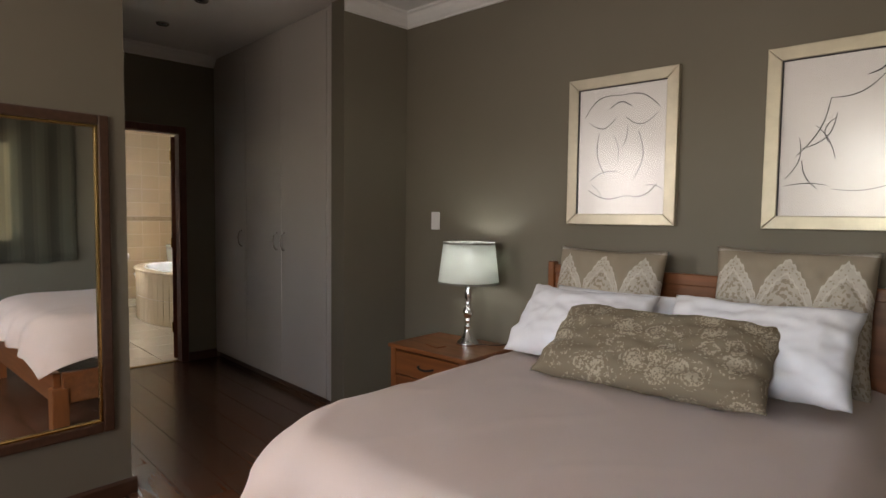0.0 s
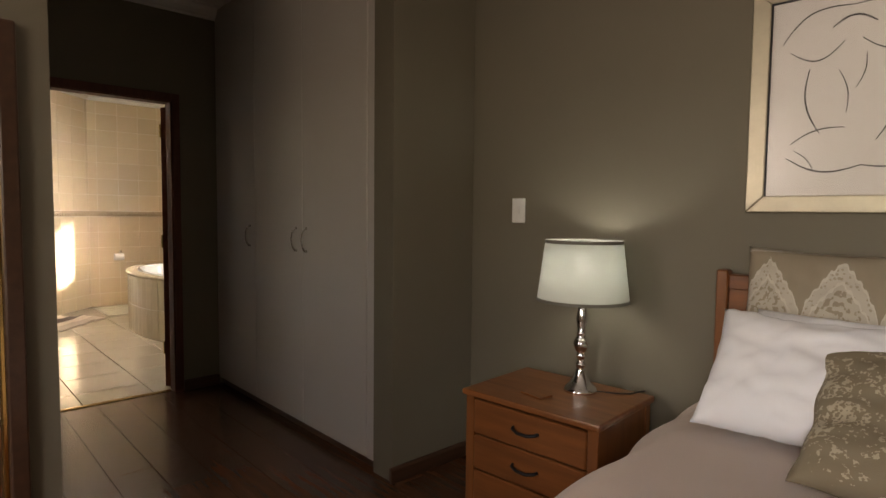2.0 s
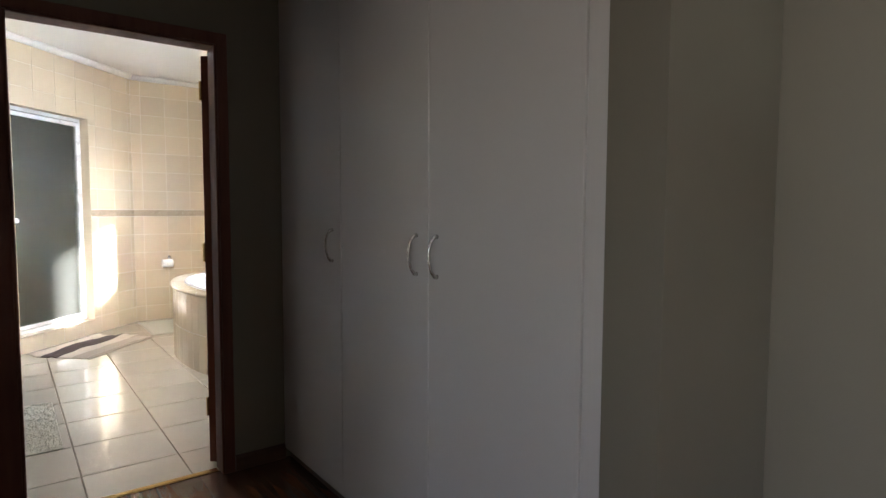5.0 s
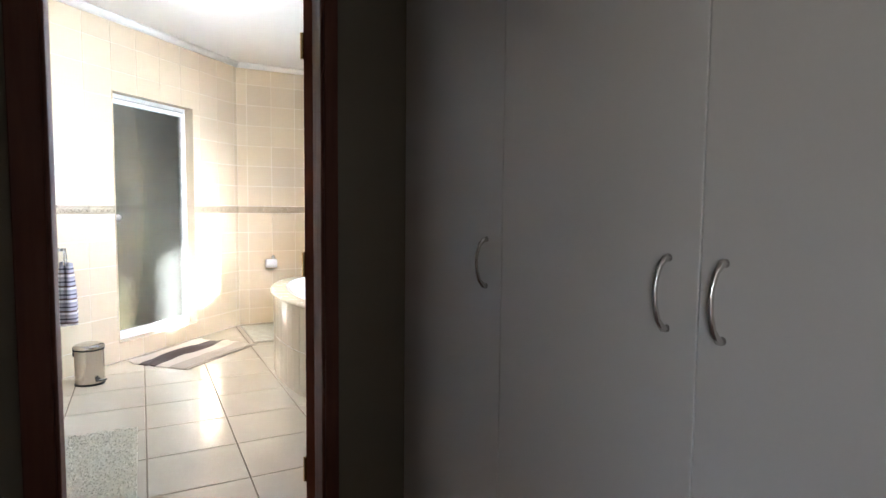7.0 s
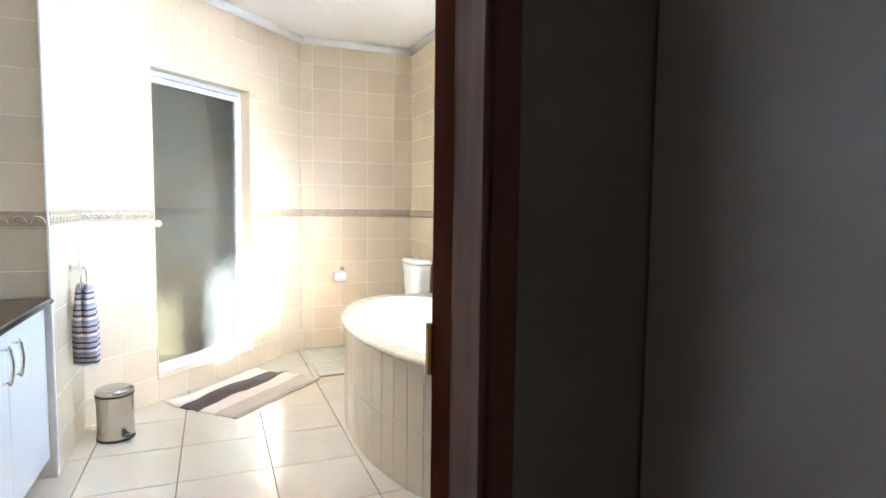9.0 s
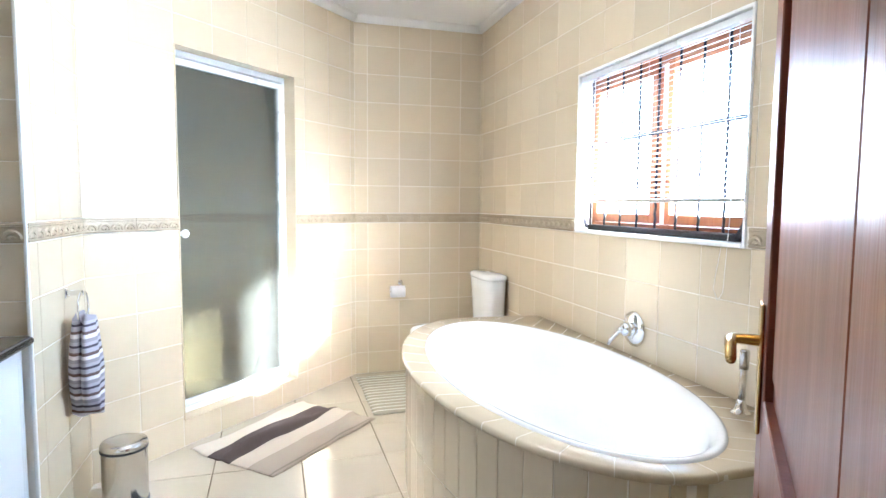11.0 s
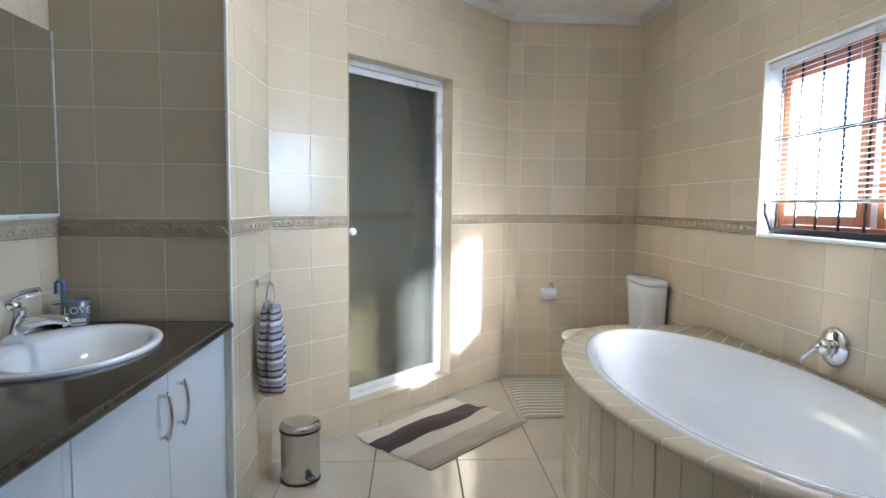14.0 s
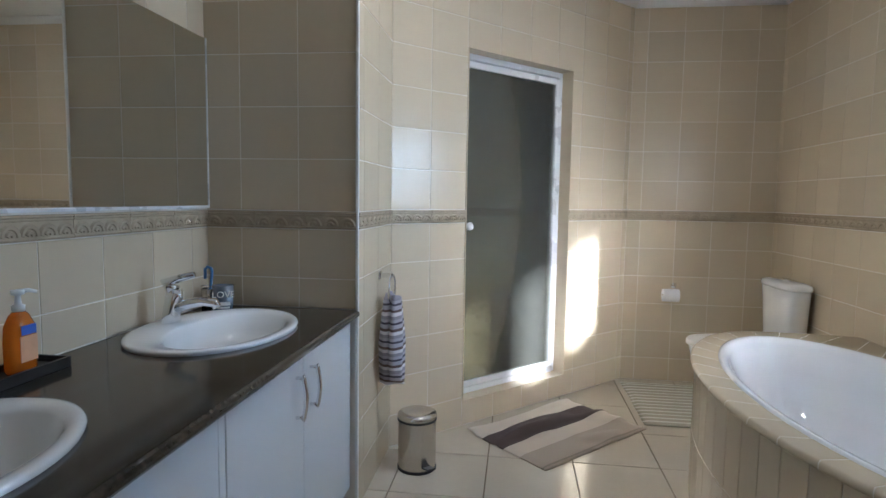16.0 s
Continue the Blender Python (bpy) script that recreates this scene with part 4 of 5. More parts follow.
for x in (WX0 + 0.12, (WX0 + WX1) / 2, WX1 - 0.12):
    part("ladder_cord", bar([(x, by - 0.014, 1.37), (x, by - 0.014, WZ1 - 0.02)], 0.001, 5), M_PLASTIC, blind)
part("pull_cord", bar([(WX1 - 0.05, NORTH - 0.01, WZ1 - 0.03), (WX1 - 0.055, NORTH - 0.014, 1.3), (WX1 - 0.075, NORTH - 0.012, 1.02), (WX1 - 0.10, NORTH - 0.012, 0.985), (WX1 - 0.125, NORTH - 0.012, 1.03), (WX1 - 0.09, NORTH - 0.014, 1.2)], 0.0012, 5), M_PLASTIC, blind)

setting(part("ground", boxes((-400, 400, 3.74, 400, -0.35, -0.3)), material("pale paving outside", (0.42, 0.39, 0.34), 0.8, var=0.15, scale=0.8, fine=20, bump=0.2)), "pale paved ground outside the window", "ground")
area("window_light_bath", look(((WX0 + WX1) / 2 - 0.1, NORTH + 0.55, 1.55), ((WX0 + WX1) / 2 - 0.3, 0, 3.1)), 1.6, 1.05, 7.2, (0.48, 0.74, 1.0))

cl = thing("ceiling_light", pose(-7.0, 1.96, BCEIL - 0.001), "round white glass ceiling light", "ceiling light")
part("rim", lathe([(0.155, -0.02), (0.16, 0.0), (0.001, 0.0)], 36), M_ALU, cl)
part("diffuser", lathe([(0.15, -0.02), (0.148, -0.04), (0.125, -0.068), (0.08, -0.085), (0.001, -0.09)], 36), glow("lit opal glass", (1.0, 0.95, 0.87), 6.0), cl, smooth=True)
for x, y in ((-3.33, 1.79), (-4.01, 1.765)):
    sp = thing("downlight", pose(x, y, CEIL), "unlit recessed downlight in the passage ceiling", "downlight", "downlights in the passage")
    part("ring", lathe([(0.03, -0.012), (0.036, -0.014), (0.045, -0.008), (0.046, 0.0), (0.028, 0.0)], 24, None, False), M_NICKEL, sp, smooth=True)
    part("lamp", lathe([(0.001, -0.003), (0.029, -0.003), (0.029, 0.0)], 24), M_BLACK, sp)

# ---- bedroom: bed ----
BU, BL, TOP = 2.04, 1.95, 0.675
bed = thing("double_bed", BR @ pose(BU, 0, 0), "oak double bed with a panelled headboard", "bed")
part("headboard_panel", boxes((-0.765, 0.765, -0.085, -0.061, 0.3, 1.055), bevel=0.004), M_OAK, bed)
part("headboard_rail", boxes((-0.765, 0.765, -0.095, -0.053, 1.02, 1.075), bevel=0.005), M_OAK, bed)
for x in (-0.805, 0.765):
    part("headboard_post", boxes((x, x + 0.04, -0.10, -0.05, 0, 1.09), bevel=0.005), M_OAKV, bed)
for x in (-0.86, 0.82):
    part("side_rail", boxes((x, x + 0.04, -BL + 0.06, -0.105, 0.17, 0.36), bevel=0.004), M_OAK, bed)
part("foot_rail", boxes((-0.82, 0.82, -BL + 0.02, -BL + 0.06, 0.17, 0.36), bevel=0.004), M_OAK, bed)
for x in (-0.87, 0.78):
    part("leg", boxes((x, x + 0.09, -BL + 0.0, -BL + 0.09, 0, 0.27), bevel=0.005), M_OAKV, bed)
mattress = tagged(part("mattress", boxes((-0.74, 0.74, -BL + 0.24, -0.11, 0.361, TOP - 0.035), bevel=0.1, seg=4), M_COTTON, smooth=True), "white mattress on the oak bed", "mattress")
mattress.matrix_world = BR @ pose(BU, 0, 0)

bm = bmesh.new()
hang, r = 0.42, 0.14
nx, ny = 110, 110
rows = []
W2, L2, RC = 0.665, BL - 0.20, 0.20
for j in range(ny + 1):
    b = -0.1 + (L2 + hang + 0.1) * j / ny - 0.0
    row = []
    for i in range(nx + 1):
        a = -(W2 + hang) + 2 * (W2 + hang) * i / nx
        sg = 1 if a > 0 else -1
        qx, qy = max(0.0, abs(a) - (W2 - RC)), max(0.0, b - (L2 - RC))
        q = math.hypot(qx, qy)
        full = max(0.0, q - RC)
        d = full if full < 0.22 else 0.22 + 0.45 * (full - 0.22)
        if d > 0:
            ex, ey = sg * ((W2 - RC if qx > 0 else abs(a)) + qx / q * RC), (L2 - RC if qy > 0 else b) + qy / q * RC
            dx, dy = qx / q * d, qy / q * d
        else:
            ex, ey = a, b
        z = TOP + 0.012 * noise.noise((a * 1.6, b * 1.6, 0.3)) + 0.004 * noise.noise((a * 6, b * 6, 1.3)) + 0.006 * max(0.0, 1 - abs(noise.noise((a * 2.1 + b, b * 2.4 - a * 0.6, 5.1))) * 7) * (b > 0.4)
        if d > 0:
            ux, uy = dx / d * sg, dy / d
            th = min(d / r, math.pi / 2)
            out, drop = r * math.sin(th), r * (1 - math.cos(th)) + max(0.0, d - r * math.pi / 2)
            k = min(1.0, d / 0.25)
            s = b if dx > dy else a
            fold = k * (0.022 * math.sin(s * 15 + 2.2 * math.sin(s * 3.1)) + 0.018 * noise.noise((a * 5, b * 5, 4.0)))
            fold *= 1 - 1.5 * abs(ux * uy)
            out += fold + 0.02 * k + (0.62 - 0.54 * uy + 0.45 * abs(ux * uy)) * max(0.0, drop - 0.05)
            ex, ey, z = ex + ux * out, ey + uy * out, z - drop
        row.append(bm.verts.new((ex, -ey - 0.10, z)))
    rows.append(row)
for j in range(ny):
    for i in range(nx):
        bm.faces.new((rows[j][i], rows[j + 1][i], rows[j + 1][i + 1], rows[j][i + 1]))
bmesh.ops.solidify(bm, geom=bm.faces[:], thickness=0.02)
bmesh.ops.recalc_face_normals(bm, faces=bm.faces)
duvet = tagged(part("duvet", bm, M_DUVET, smooth=True), "white cotton duvet hanging over the bed's sides", "duvet")
duvet.matrix_world = BR @ pose(BU, 0, 0)


def pillow(w, h, t, seed, n=36, sag=0.0, flange=0.0):
    """A stuffed cushion standing in its x-z plane, thick along y."""
    bm = bmesh.new()
    sides = []
    for sgn in (-1, 1):
        rows = []
        for j in range(n + 1):
            row = []
            for i in range(n + 1):
                u, v = 2 * i / n - 1, 2 * j / n - 1
                fu, fv = 1 - abs(u) ** 3.2, 1 - abs(v) ** 3.2
                th = t / 2 * (max(0, fu * fv)) ** 0.45
                px = u * w / 2 * (1 - 0.05 * (1 - v * v) * abs(u)) + 0.006 * noise.noise((v * 3, seed, 2))
                pz = v * h / 2 * (1 - 0.06 * (1 - u * u) * abs(v)) - sag * (1 - u * u) * max(0, v)
                wr = 0.014 * noise.noise((u * 2.2, v * 2.6, seed)) + 0.012 * noise.noise((u * 8, v * 4.5, seed + 4))
                row.append(bm.verts.new((px, sgn * (th + wr * (fu * fv > 0.02)), pz)))
            rows.append(row)
        sides.append(rows)
    for sgn, rows in zip((-1, 1), sides):
        for j in range(n):
            for i in range(n):
                q = (rows[j][i], rows[j][i + 1], rows[j + 1][i + 1], rows[j + 1][i])
                bm.faces.new(q if sgn < 0 else q[::-1])
    bmesh.ops.remove_doubles(bm, verts=bm.verts, dist=0.0012)
    bmesh.ops.recalc_face_normals(bm, faces=bm.faces)
    return bm


def lace_material(name, base, lace, mode):
    m = bpy.data.materials.new(name)
    m.use_nodes = True
    n, l = m.node_tree.nodes, m.node_tree.links
    p = n["Principled BSDF"]
    p.inputs["Roughness"].default_value = 0.92
    tc, sp = n.new("ShaderNodeTexCoord"), n.new("ShaderNodeSeparateXYZ")
    l.new(tc.outputs["Object"], sp.inputs[0])

    def math_node(op, a, b=None, c=None):
        k = n.new("ShaderNodeMath")
        k.operation = op
        for i, v in enumerate((a, b, c)):
            if v is None:
                continue
            if isinstance(v, (int, float)):
                k.inputs[i].default_value = v
            else:
                l.new(v, k.inputs[i])
        return k.outputs[0]
    vo = n.new("ShaderNodeTexVoronoi")
    no = n.new("ShaderNodeTexNoise")
    l.new(tc.outputs["Object"], vo.inputs["Vector"])
    l.new(tc.outputs["Object"], no.inputs["Vector"])
    if mode == "arches":
        vo.inputs["Scale"].default_value, no.inputs["Scale"].default_value = 75, 55
        x = math_node("MULTIPLY_ADD", sp.outputs[0], 5.0, 0.52)
        tri = math_node("PINGPONG", x, 0.5)
        edge = math_node("MULTIPLY_ADD", math_node("POWER", math_node("MULTIPLY", tri, 2.0), 0.6), 0.20, 0.045)   # outline of the pointed arches
        edge = math_node("ADD", edge, math_node("MULTIPLY", math_node("SINE", math_node("MULTIPLY", sp.outputs[0], 330.0)), 0.004))
        dist = math_node("MULTIPLY_ADD", math_node("SUBTRACT", no.outputs["Fac"], 0.5), 0.022, math_node("SUBTRACT", edge, sp.outputs[2]))
        inside = math_node("GREATER_THAN", dist, 0.0)
        band = math_node("LESS_THAN", dist, 0.062)
        inner = math_node("LESS_THAN", math_node("ABSOLUTE", math_node("SUBTRACT", dist, 0.066)), 0.006)
        wv = math_node("SINE", math_node("MULTIPLY", dist, 190.0))
        mesh = math_node("GREATER_THAN", vo.outputs["Distance"], 0.36)
        net = math_node("MULTIPLY", band, math_node("MULTIPLY_ADD", mesh, 0.55, 0.2))
        core = math_node("MULTIPLY", math_node("GREATER_THAN", math_node("MULTIPLY_ADD", no.outputs["Fac"], 4.0, math_node("MULTIPLY_ADD", vo.outputs["Distance"], 1.6, math_node("MULTIPLY", wv, 0.35))), 2.55), 0.6)
        rim = math_node("LESS_THAN", math_node("ABSOLUTE", math_node("SUBTRACT", dist, 0.006)), 0.006)
        top = math_node("GREATER_THAN", sp.outputs[2], 0.268)
        body = math_node("MULTIPLY", inside, math_node("MAXIMUM", math_node("MAXIMUM", net, inner), core))
        fac = math_node("MAXIMUM", math_node("MAXIMUM", body, rim), math_node("MULTIPLY", top, math_node("MULTIPLY_ADD", mesh, 0.4, 0.45)))
    else:
        v2 = n.new("ShaderNodeTexVoronoi")
        l.new(tc.outputs["Object"], v2.inputs["Vector"])
        v2.inputs["Scale"].default_value = 125
        vo.inputs["Scale"].default_value = 10
        no.inputs["Scale"].default_value = 85
        ring = math_node("SINE", math_node("MULTIPLY", vo.outputs["Distance"], 34.0))
        petal = math_node("GREATER_THAN", math_node("MULTIPLY_ADD", no.outputs["Fac"], 3.2, math_node("MULTIPLY_ADD", vo.outputs["Distance"], -2.2, math_node("MULTIPLY", ring, 0.30))), 0.70)
        fine = math_node("MULTIPLY_ADD", math_node("GREATER_THAN", v2.outputs["Distance"], 0.42), 0.9, 0.05)
        fac = math_node("MULTIPLY", petal, fine)
    mix = n.new("ShaderNodeMix")
    mix.data_type = "RGBA"
    mix.inputs[6].default_value, mix.inputs[7].default_value = (*base, 1), (*lace, 1)
    l.new(fac, mix.inputs[0])
    l.new(mix.outputs[2], p.inputs["Base Color"])
    weave = n.new("ShaderNodeTexNoise")
    weave.inputs["Scale"].default_value = 420
    l.new(tc.outputs["Object"], weave.inputs["Vector"])
    b = n.new("ShaderNodeBump")
    b.inputs["Strength"].default_value, b.inputs["Distance"].default_value = 0.35, 0.003
    l.new(math_node("MULTIPLY_ADD", fac, 0.8, weave.outputs["Fac"]), b.inputs["Height"])
    l.new(b.outputs[0], p.inputs["Normal"])
    return m


M_LACE = lace_material("taupe cushion with lace arches", (0.30, 0.25, 0.185), (0.56, 0.52, 0.45), "arches")
M_FLORAL = lace_material("taupe floral jacquard", (0.20, 0.162, 0.108), (0.40, 0.345, 0.25), "flowers")


def cushion(name, bm, mat, u, v, z, lean, yaw, label, roll=0.0):
    ob = tagged(part(name, bm, mat, smooth=True), label, "pillow" if "pillow" in name else "cushion", "cushions on the bed")
    ob.matrix_world = BR @ pose(u, v, z, 0, 0, yaw) @ pose(0, 0, 0, -lean, roll, 0)
    return ob


cushion("square_cushion", pillow(0.57, 0.58, 0.16, 1.0), M_LACE, 1.64, -0.215, 0.90, 13, 0, "square taupe cushion with white lace arches")
cushion("square_cushion", pillow(0.59, 0.58, 0.16, 5.0), M_LACE, 2.44, -0.215, 0.935, 13, 0, "square taupe cushion with white lace arches")
cushion("pillow", pillow(0.66, 0.36, 0.12, 3.0), M_COTTON, 1.76, -0.385, 0.83, 26, 0, "white cotton pillow in the shade behind the front pillow", 0)
cushion("pillow", pillow(0.635, 0.40, 0.17, 2.0, sag=0.02), M_COTTON, 1.68, -0.55, 0.852, 44, 0, "white cotton pillow leaning on the cushions", 0)
cushion("pillow", pillow(0.66, 0.40, 0.17, 7.0, sag=0.02), M_COTTON, 2.393, -0.55, 0.872, 44, 0, "white cotton pillow leaning on the cushions", 0)
cushion("long_cushion", pillow(0.885, 0.41, 0.15, 9.0, 44), M_FLORAL, 2.082, -0.72, 0.826, 56, 0, "long taupe floral jacquard cushion", -1.5)

# ---- nightstand and lamp ----
ns = thing("nightstand", BR @ pose(0.705, -0.312, 0) @ Matrix.Diagonal((1.035, 1.06, 1.022, 1)), "oak nightstand with three drawers", "nightstand")
part("top", boxes((-0.30, 0.30, -0.22, 0.22, 0.525, 0.55), bevel=0.006, seg=2), M_OAK, ns)
for x in (-0.29, 0.25):
    for y in (-0.205, 0.165):
        part("leg", boxes((x, x + 0.04, y, y + 0.04, 0, 0.525), bevel=0.003), M_OAKV, ns)
for x in (-0.286, 0.262):
    part("side_panel", boxes((x, x + 0.024, -0.165, 0.165, 0.06, 0.525)), M_OAKV, ns)
part("back_panel", boxes((-0.25, 0.25, 0.17, 0.19, 0.06, 0.525)), M_OAK, ns)
part("bottom_rail", boxes((-0.25, 0.25, -0.2, 0.17, 0.055, 0.08)), M_OAK, ns)
for z in (0.085, 0.23, 0.375):
    d = part("drawer", boxes((-0.248, 0.248, -0.207, -0.187, z, z + 0.138), bevel=0.005), M_OAK, ns)
    part("handle", bar([(-0.055, -0.207, z + 0.075), (-0.05, -0.222, z + 0.073), (-0.02, -0.232, z + 0.066), (0.02, -0.232, z + 0.066), (0.05, -0.222, z + 0.073), (0.055, -0.207, z + 0.075)], 0.006, 8), M_IRON, d, "dark metal drawer handle", smooth=True)
coaster = tagged(part("coaster", boxes((-0.055, 0.055, -0.035, 0.035, 0, 0.008), bevel=0.002), M_OAK), "small wooden coaster on the nightstand", "coaster")
coaster.matrix_world = BR @ pose(0.67, -0.41, 0.563, 0, 0, -12)

lamp = thing("table_lamp", BR @ pose(0.765, -0.23, 0.563), "lit table lamp with a turned chrome stem and white drum shade", "table lamp")
prof = [(0.068, 0.0), (0.067, 0.01), (0.06, 0.018), (0.042, 0.035), (0.028, 0.06), (0.02, 0.085), (0.016, 0.1), (0.022, 0.106), (0.022, 0.114), (0.014, 0.12), (0.013, 0.135), (0.021, 0.142), (0.021, 0.15), (0.015, 0.157), (0.024, 0.168), (0.033, 0.187), (0.034, 0.2), (0.027, 0.216), (0.014, 0.228), (0.019, 0.234), (0.019, 0.243), (0.012, 0.25), (0.019, 0.272), (0.024, 0.298), (0.022, 0.32), (0.014, 0.352), (0.011, 0.37), (0.018, 0.374), (0.018, 0.383), (0.012, 0.387), (0.012, 0.465)]
part("stem", lathe(prof, 28), M_CHROME, lamp, "turned chrome stem", smooth=True)
M_SHADE = bpy.data.materials.new("white fabric shade")
M_SHADE.use_nodes = True
sn, sl = M_SHADE.node_tree.nodes, M_SHADE.node_tree.links
td, tt, tm = sn.new("ShaderNodeBsdfDiffuse"), sn.new("ShaderNodeBsdfTranslucent"), sn.new("ShaderNodeMixShader")
td.inputs[0].default_value, tt.inputs[0].default_value = (0.76, 0.76, 0.72, 1), (0.50, 0.51, 0.48, 1)
tm.inputs[0].default_value = 0.55
sl.new(td.outputs[0], tm.inputs[1])
sl.new(tt.outputs[0], tm.inputs[2])
sheer, clear = sn.new("ShaderNodeMixShader"), sn.new("ShaderNodeBsdfTransparent")
sheer.inputs[0].default_value = 0.06
sl.new(tm.outputs[0], sheer.inputs[1])
sl.new(clear.outputs[0], sheer.inputs[2])
sl.new(sheer.outputs[0], sn["Material Output"].inputs["Surface"])
part("shade", lathe([(0.184, 0.375), (0.154, 0.615), (0.1525, 0.615), (0.1825, 0.375)], 56, None, False), M_SHADE, lamp, "white drum fabric shade", smooth=True)
M_TRIM = material("grey trim ribbon", (0.16, 0.15, 0.13), 0.8, var=0.05, scale=9, fine=200, bump=0.1)
part("shade_trim", lathe([(0.1557, 0.607), (0.1557, 0.619), (0.1522, 0.619), (0.1522, 0.607)], 56, None, False), M_TRIM, lamp)
part("shade_trim", lathe([(0.1858, 0.372), (0.1852, 0.384), (0.182, 0.384), (0.182, 0.372)], 56, None, False), M_TRIM, lamp)
part("shade_ring", bar([(-0.154, 0, 0.606), (0, 0, 0.585), (0.154, 0, 0.606)], 0.002, 6), M_NICKEL, lamp)
part("bulb", lathe([(0.012, 0.465), (0.014, 0.482), (0.03, 0.515), (0.033, 0.54), (0.025, 0.565), (0.001, 0.575)], 20), glow("cool white bulb", (0.9, 1.0, 0.95), 4.3), lamp, smooth=True)
part("cord", bar([(0.06, 0.02, 0.006), (0.12, 0.05, 0.004), (0.17, 0.09, 0.004), (0.2, 0.17, 0.004)], 0.003, 6), M_BLACK, lamp, smooth=True)

sw = thing("light_switch", BR @ pose(0.28, -0.0005, 1.302), "white plastic light switch on the taupe wall", "light switch")
part("plate", boxes((-0.038, 0.038, -0.009, 0, -0.06, 0.06), bevel=0.003), M_PLASTIC, sw)
part("rocker", boxes((-0.012, 0.012, -0.013, -0.009, -0.018, 0.018), bevel=0.002), M_PLASTIC, sw)

# ---- framed drawings ----
M_GOLD = material("champagne leaf frame", (0.56, 0.51, 0.39), 0.38, 0.5, 0.1, 12, 90, 0.15, stretch=(1, 1, 1))
M_PAPER = material("off-white drawing paper", (0.52, 0.505, 0.48), 0.8, var=0.02, scale=3, fine=220, bump=0.08)
M_CHAR = material("charcoal line", (0.03, 0.03, 0.03), 0.9, var=0.2, scale=40, fine=300, bump=0.1)


def curve_line(p0, p1, bend, n=12):
    a, b = Vector((p0[0], 0, p0[1])), Vector((p1[0], 0, p1[1]))
    side = Vector((-(b - a).z, 0, (b - a).x))
    return [a.lerp(b, k / n) + side * bend * math.sin(math.pi * k / n) for k in range(n + 1)]


def picture(u, z0, w, h, strokes, label):
    pic = thing("framed_drawing", BR @ pose(u, -0.001, z0), label, "picture", "drawings above the bed")
    fw, fd = 0.058, 0.03
    outer, inner = [(0, 0), (w, 0), (w, h), (0, h)], [(fw, fw), (w - fw, fw), (w - fw, h - fw), (fw, h - fw)]
    for k in range(4):
        j = (k + 1) % 4
        quad = [outer[k], outer[j], inner[j], inner[k]]
        cx, cz = sum(q[0] for q in quad) / 4, sum(q[1] for q in quad) / 4
        quad = [(cx + (x - cx) * 0.999, cz + (z - cz) * 0.999) for x, z in quad]
        bm = loft([[(x, y, z) for x, z in quad] for y in (0, -fd)])
        bmesh.ops.bevel(bm, geom=[e for e in bm.edges if all(v.co.y < -fd + 0.001 for v in e.verts)], offset=0.004, segments=2, affect="EDGES", profile=0.5)
        part("frame_rail" if k % 2 == 0 else "frame_side", bm, M_GOLD, pic)
    part("paper", boxes((fw - 0.004, w - fw + 0.004, -0.012, -0.006, fw - 0.004, h - fw + 0.004)), M_PAPER, pic)
    # Dark strips along the left and top edges of the opening only.
    part("dark_edge_strip", boxes((fw - 0.001, fw + 0.004, -0.024, -0.012, fw, h - fw), (fw, w - fw, -0.024, -0.012, h - fw - 0.004, h - fw + 0.001)), M_IRON, pic)
    bm = bmesh.new()
    for p0, p1, bend, wd in strokes:
        pts = curve_line((p0[0] * w, p0[1] * h), (p1[0] * w, p1[1] * h), bend)
        rad = [wd * (0.35 + 0.65 * math.sin(math.pi * (0.1 + 0.8 * k / 12))) for k in range(13)]
        tube(bm, pts, rad, 6)
    bm.transform(Matrix.Translation((0, -0.0125, 0)) @ Matrix.Diagonal((1, 0.3, 1, 1)))
    part("line_drawing", bm, M_CHAR, pic, "loose charcoal lines")
    g = part("glazing", boxes((fw - 0.003, w - fw + 0.003, -0.0205, -0.0185, fw - 0.003, h - fw + 0.003)), M_ARTGLASS, pic, "clear picture glass")
    g.visible_shadow = False


A1 = [((0.16, 0.74), (0.50, 0.86), 0.2, 0.003), ((0.50, 0.86), (0.84, 0.76), 0.16, 0.003), ((0.20, 0.70), (0.46, 0.72), -0.3, 0.0025), ((0.54, 0.72), (0.82, 0.72), -0.28, 0.0025), ((0.30, 0.62), (0.36, 0.34), -0.12, 0.003), ((0.66, 0.62), (0.62, 0.30), 0.16, 0.003), ((0.22, 0.30), (0.48, 0.36), 0.12, 0.0025), ((0.20, 0.24), (0.56, 0.20), -0.16, 0.003), ((0.56, 0.20), (0.84, 0.28), -0.2, 0.003), ((0.44, 0.60), (0.48, 0.42), 0.1, 0.002), ((0.56, 0.66), (0.52, 0.52), 0.1, 0.002), ((0.40, 0.78), (0.60, 0.78), 0.25, 0.0035), ((0.72, 0.26), (0.88, 0.24), 0.1, 0.002), ((0.24, 0.27), (0.34, 0.18), 0.1, 0.002)]
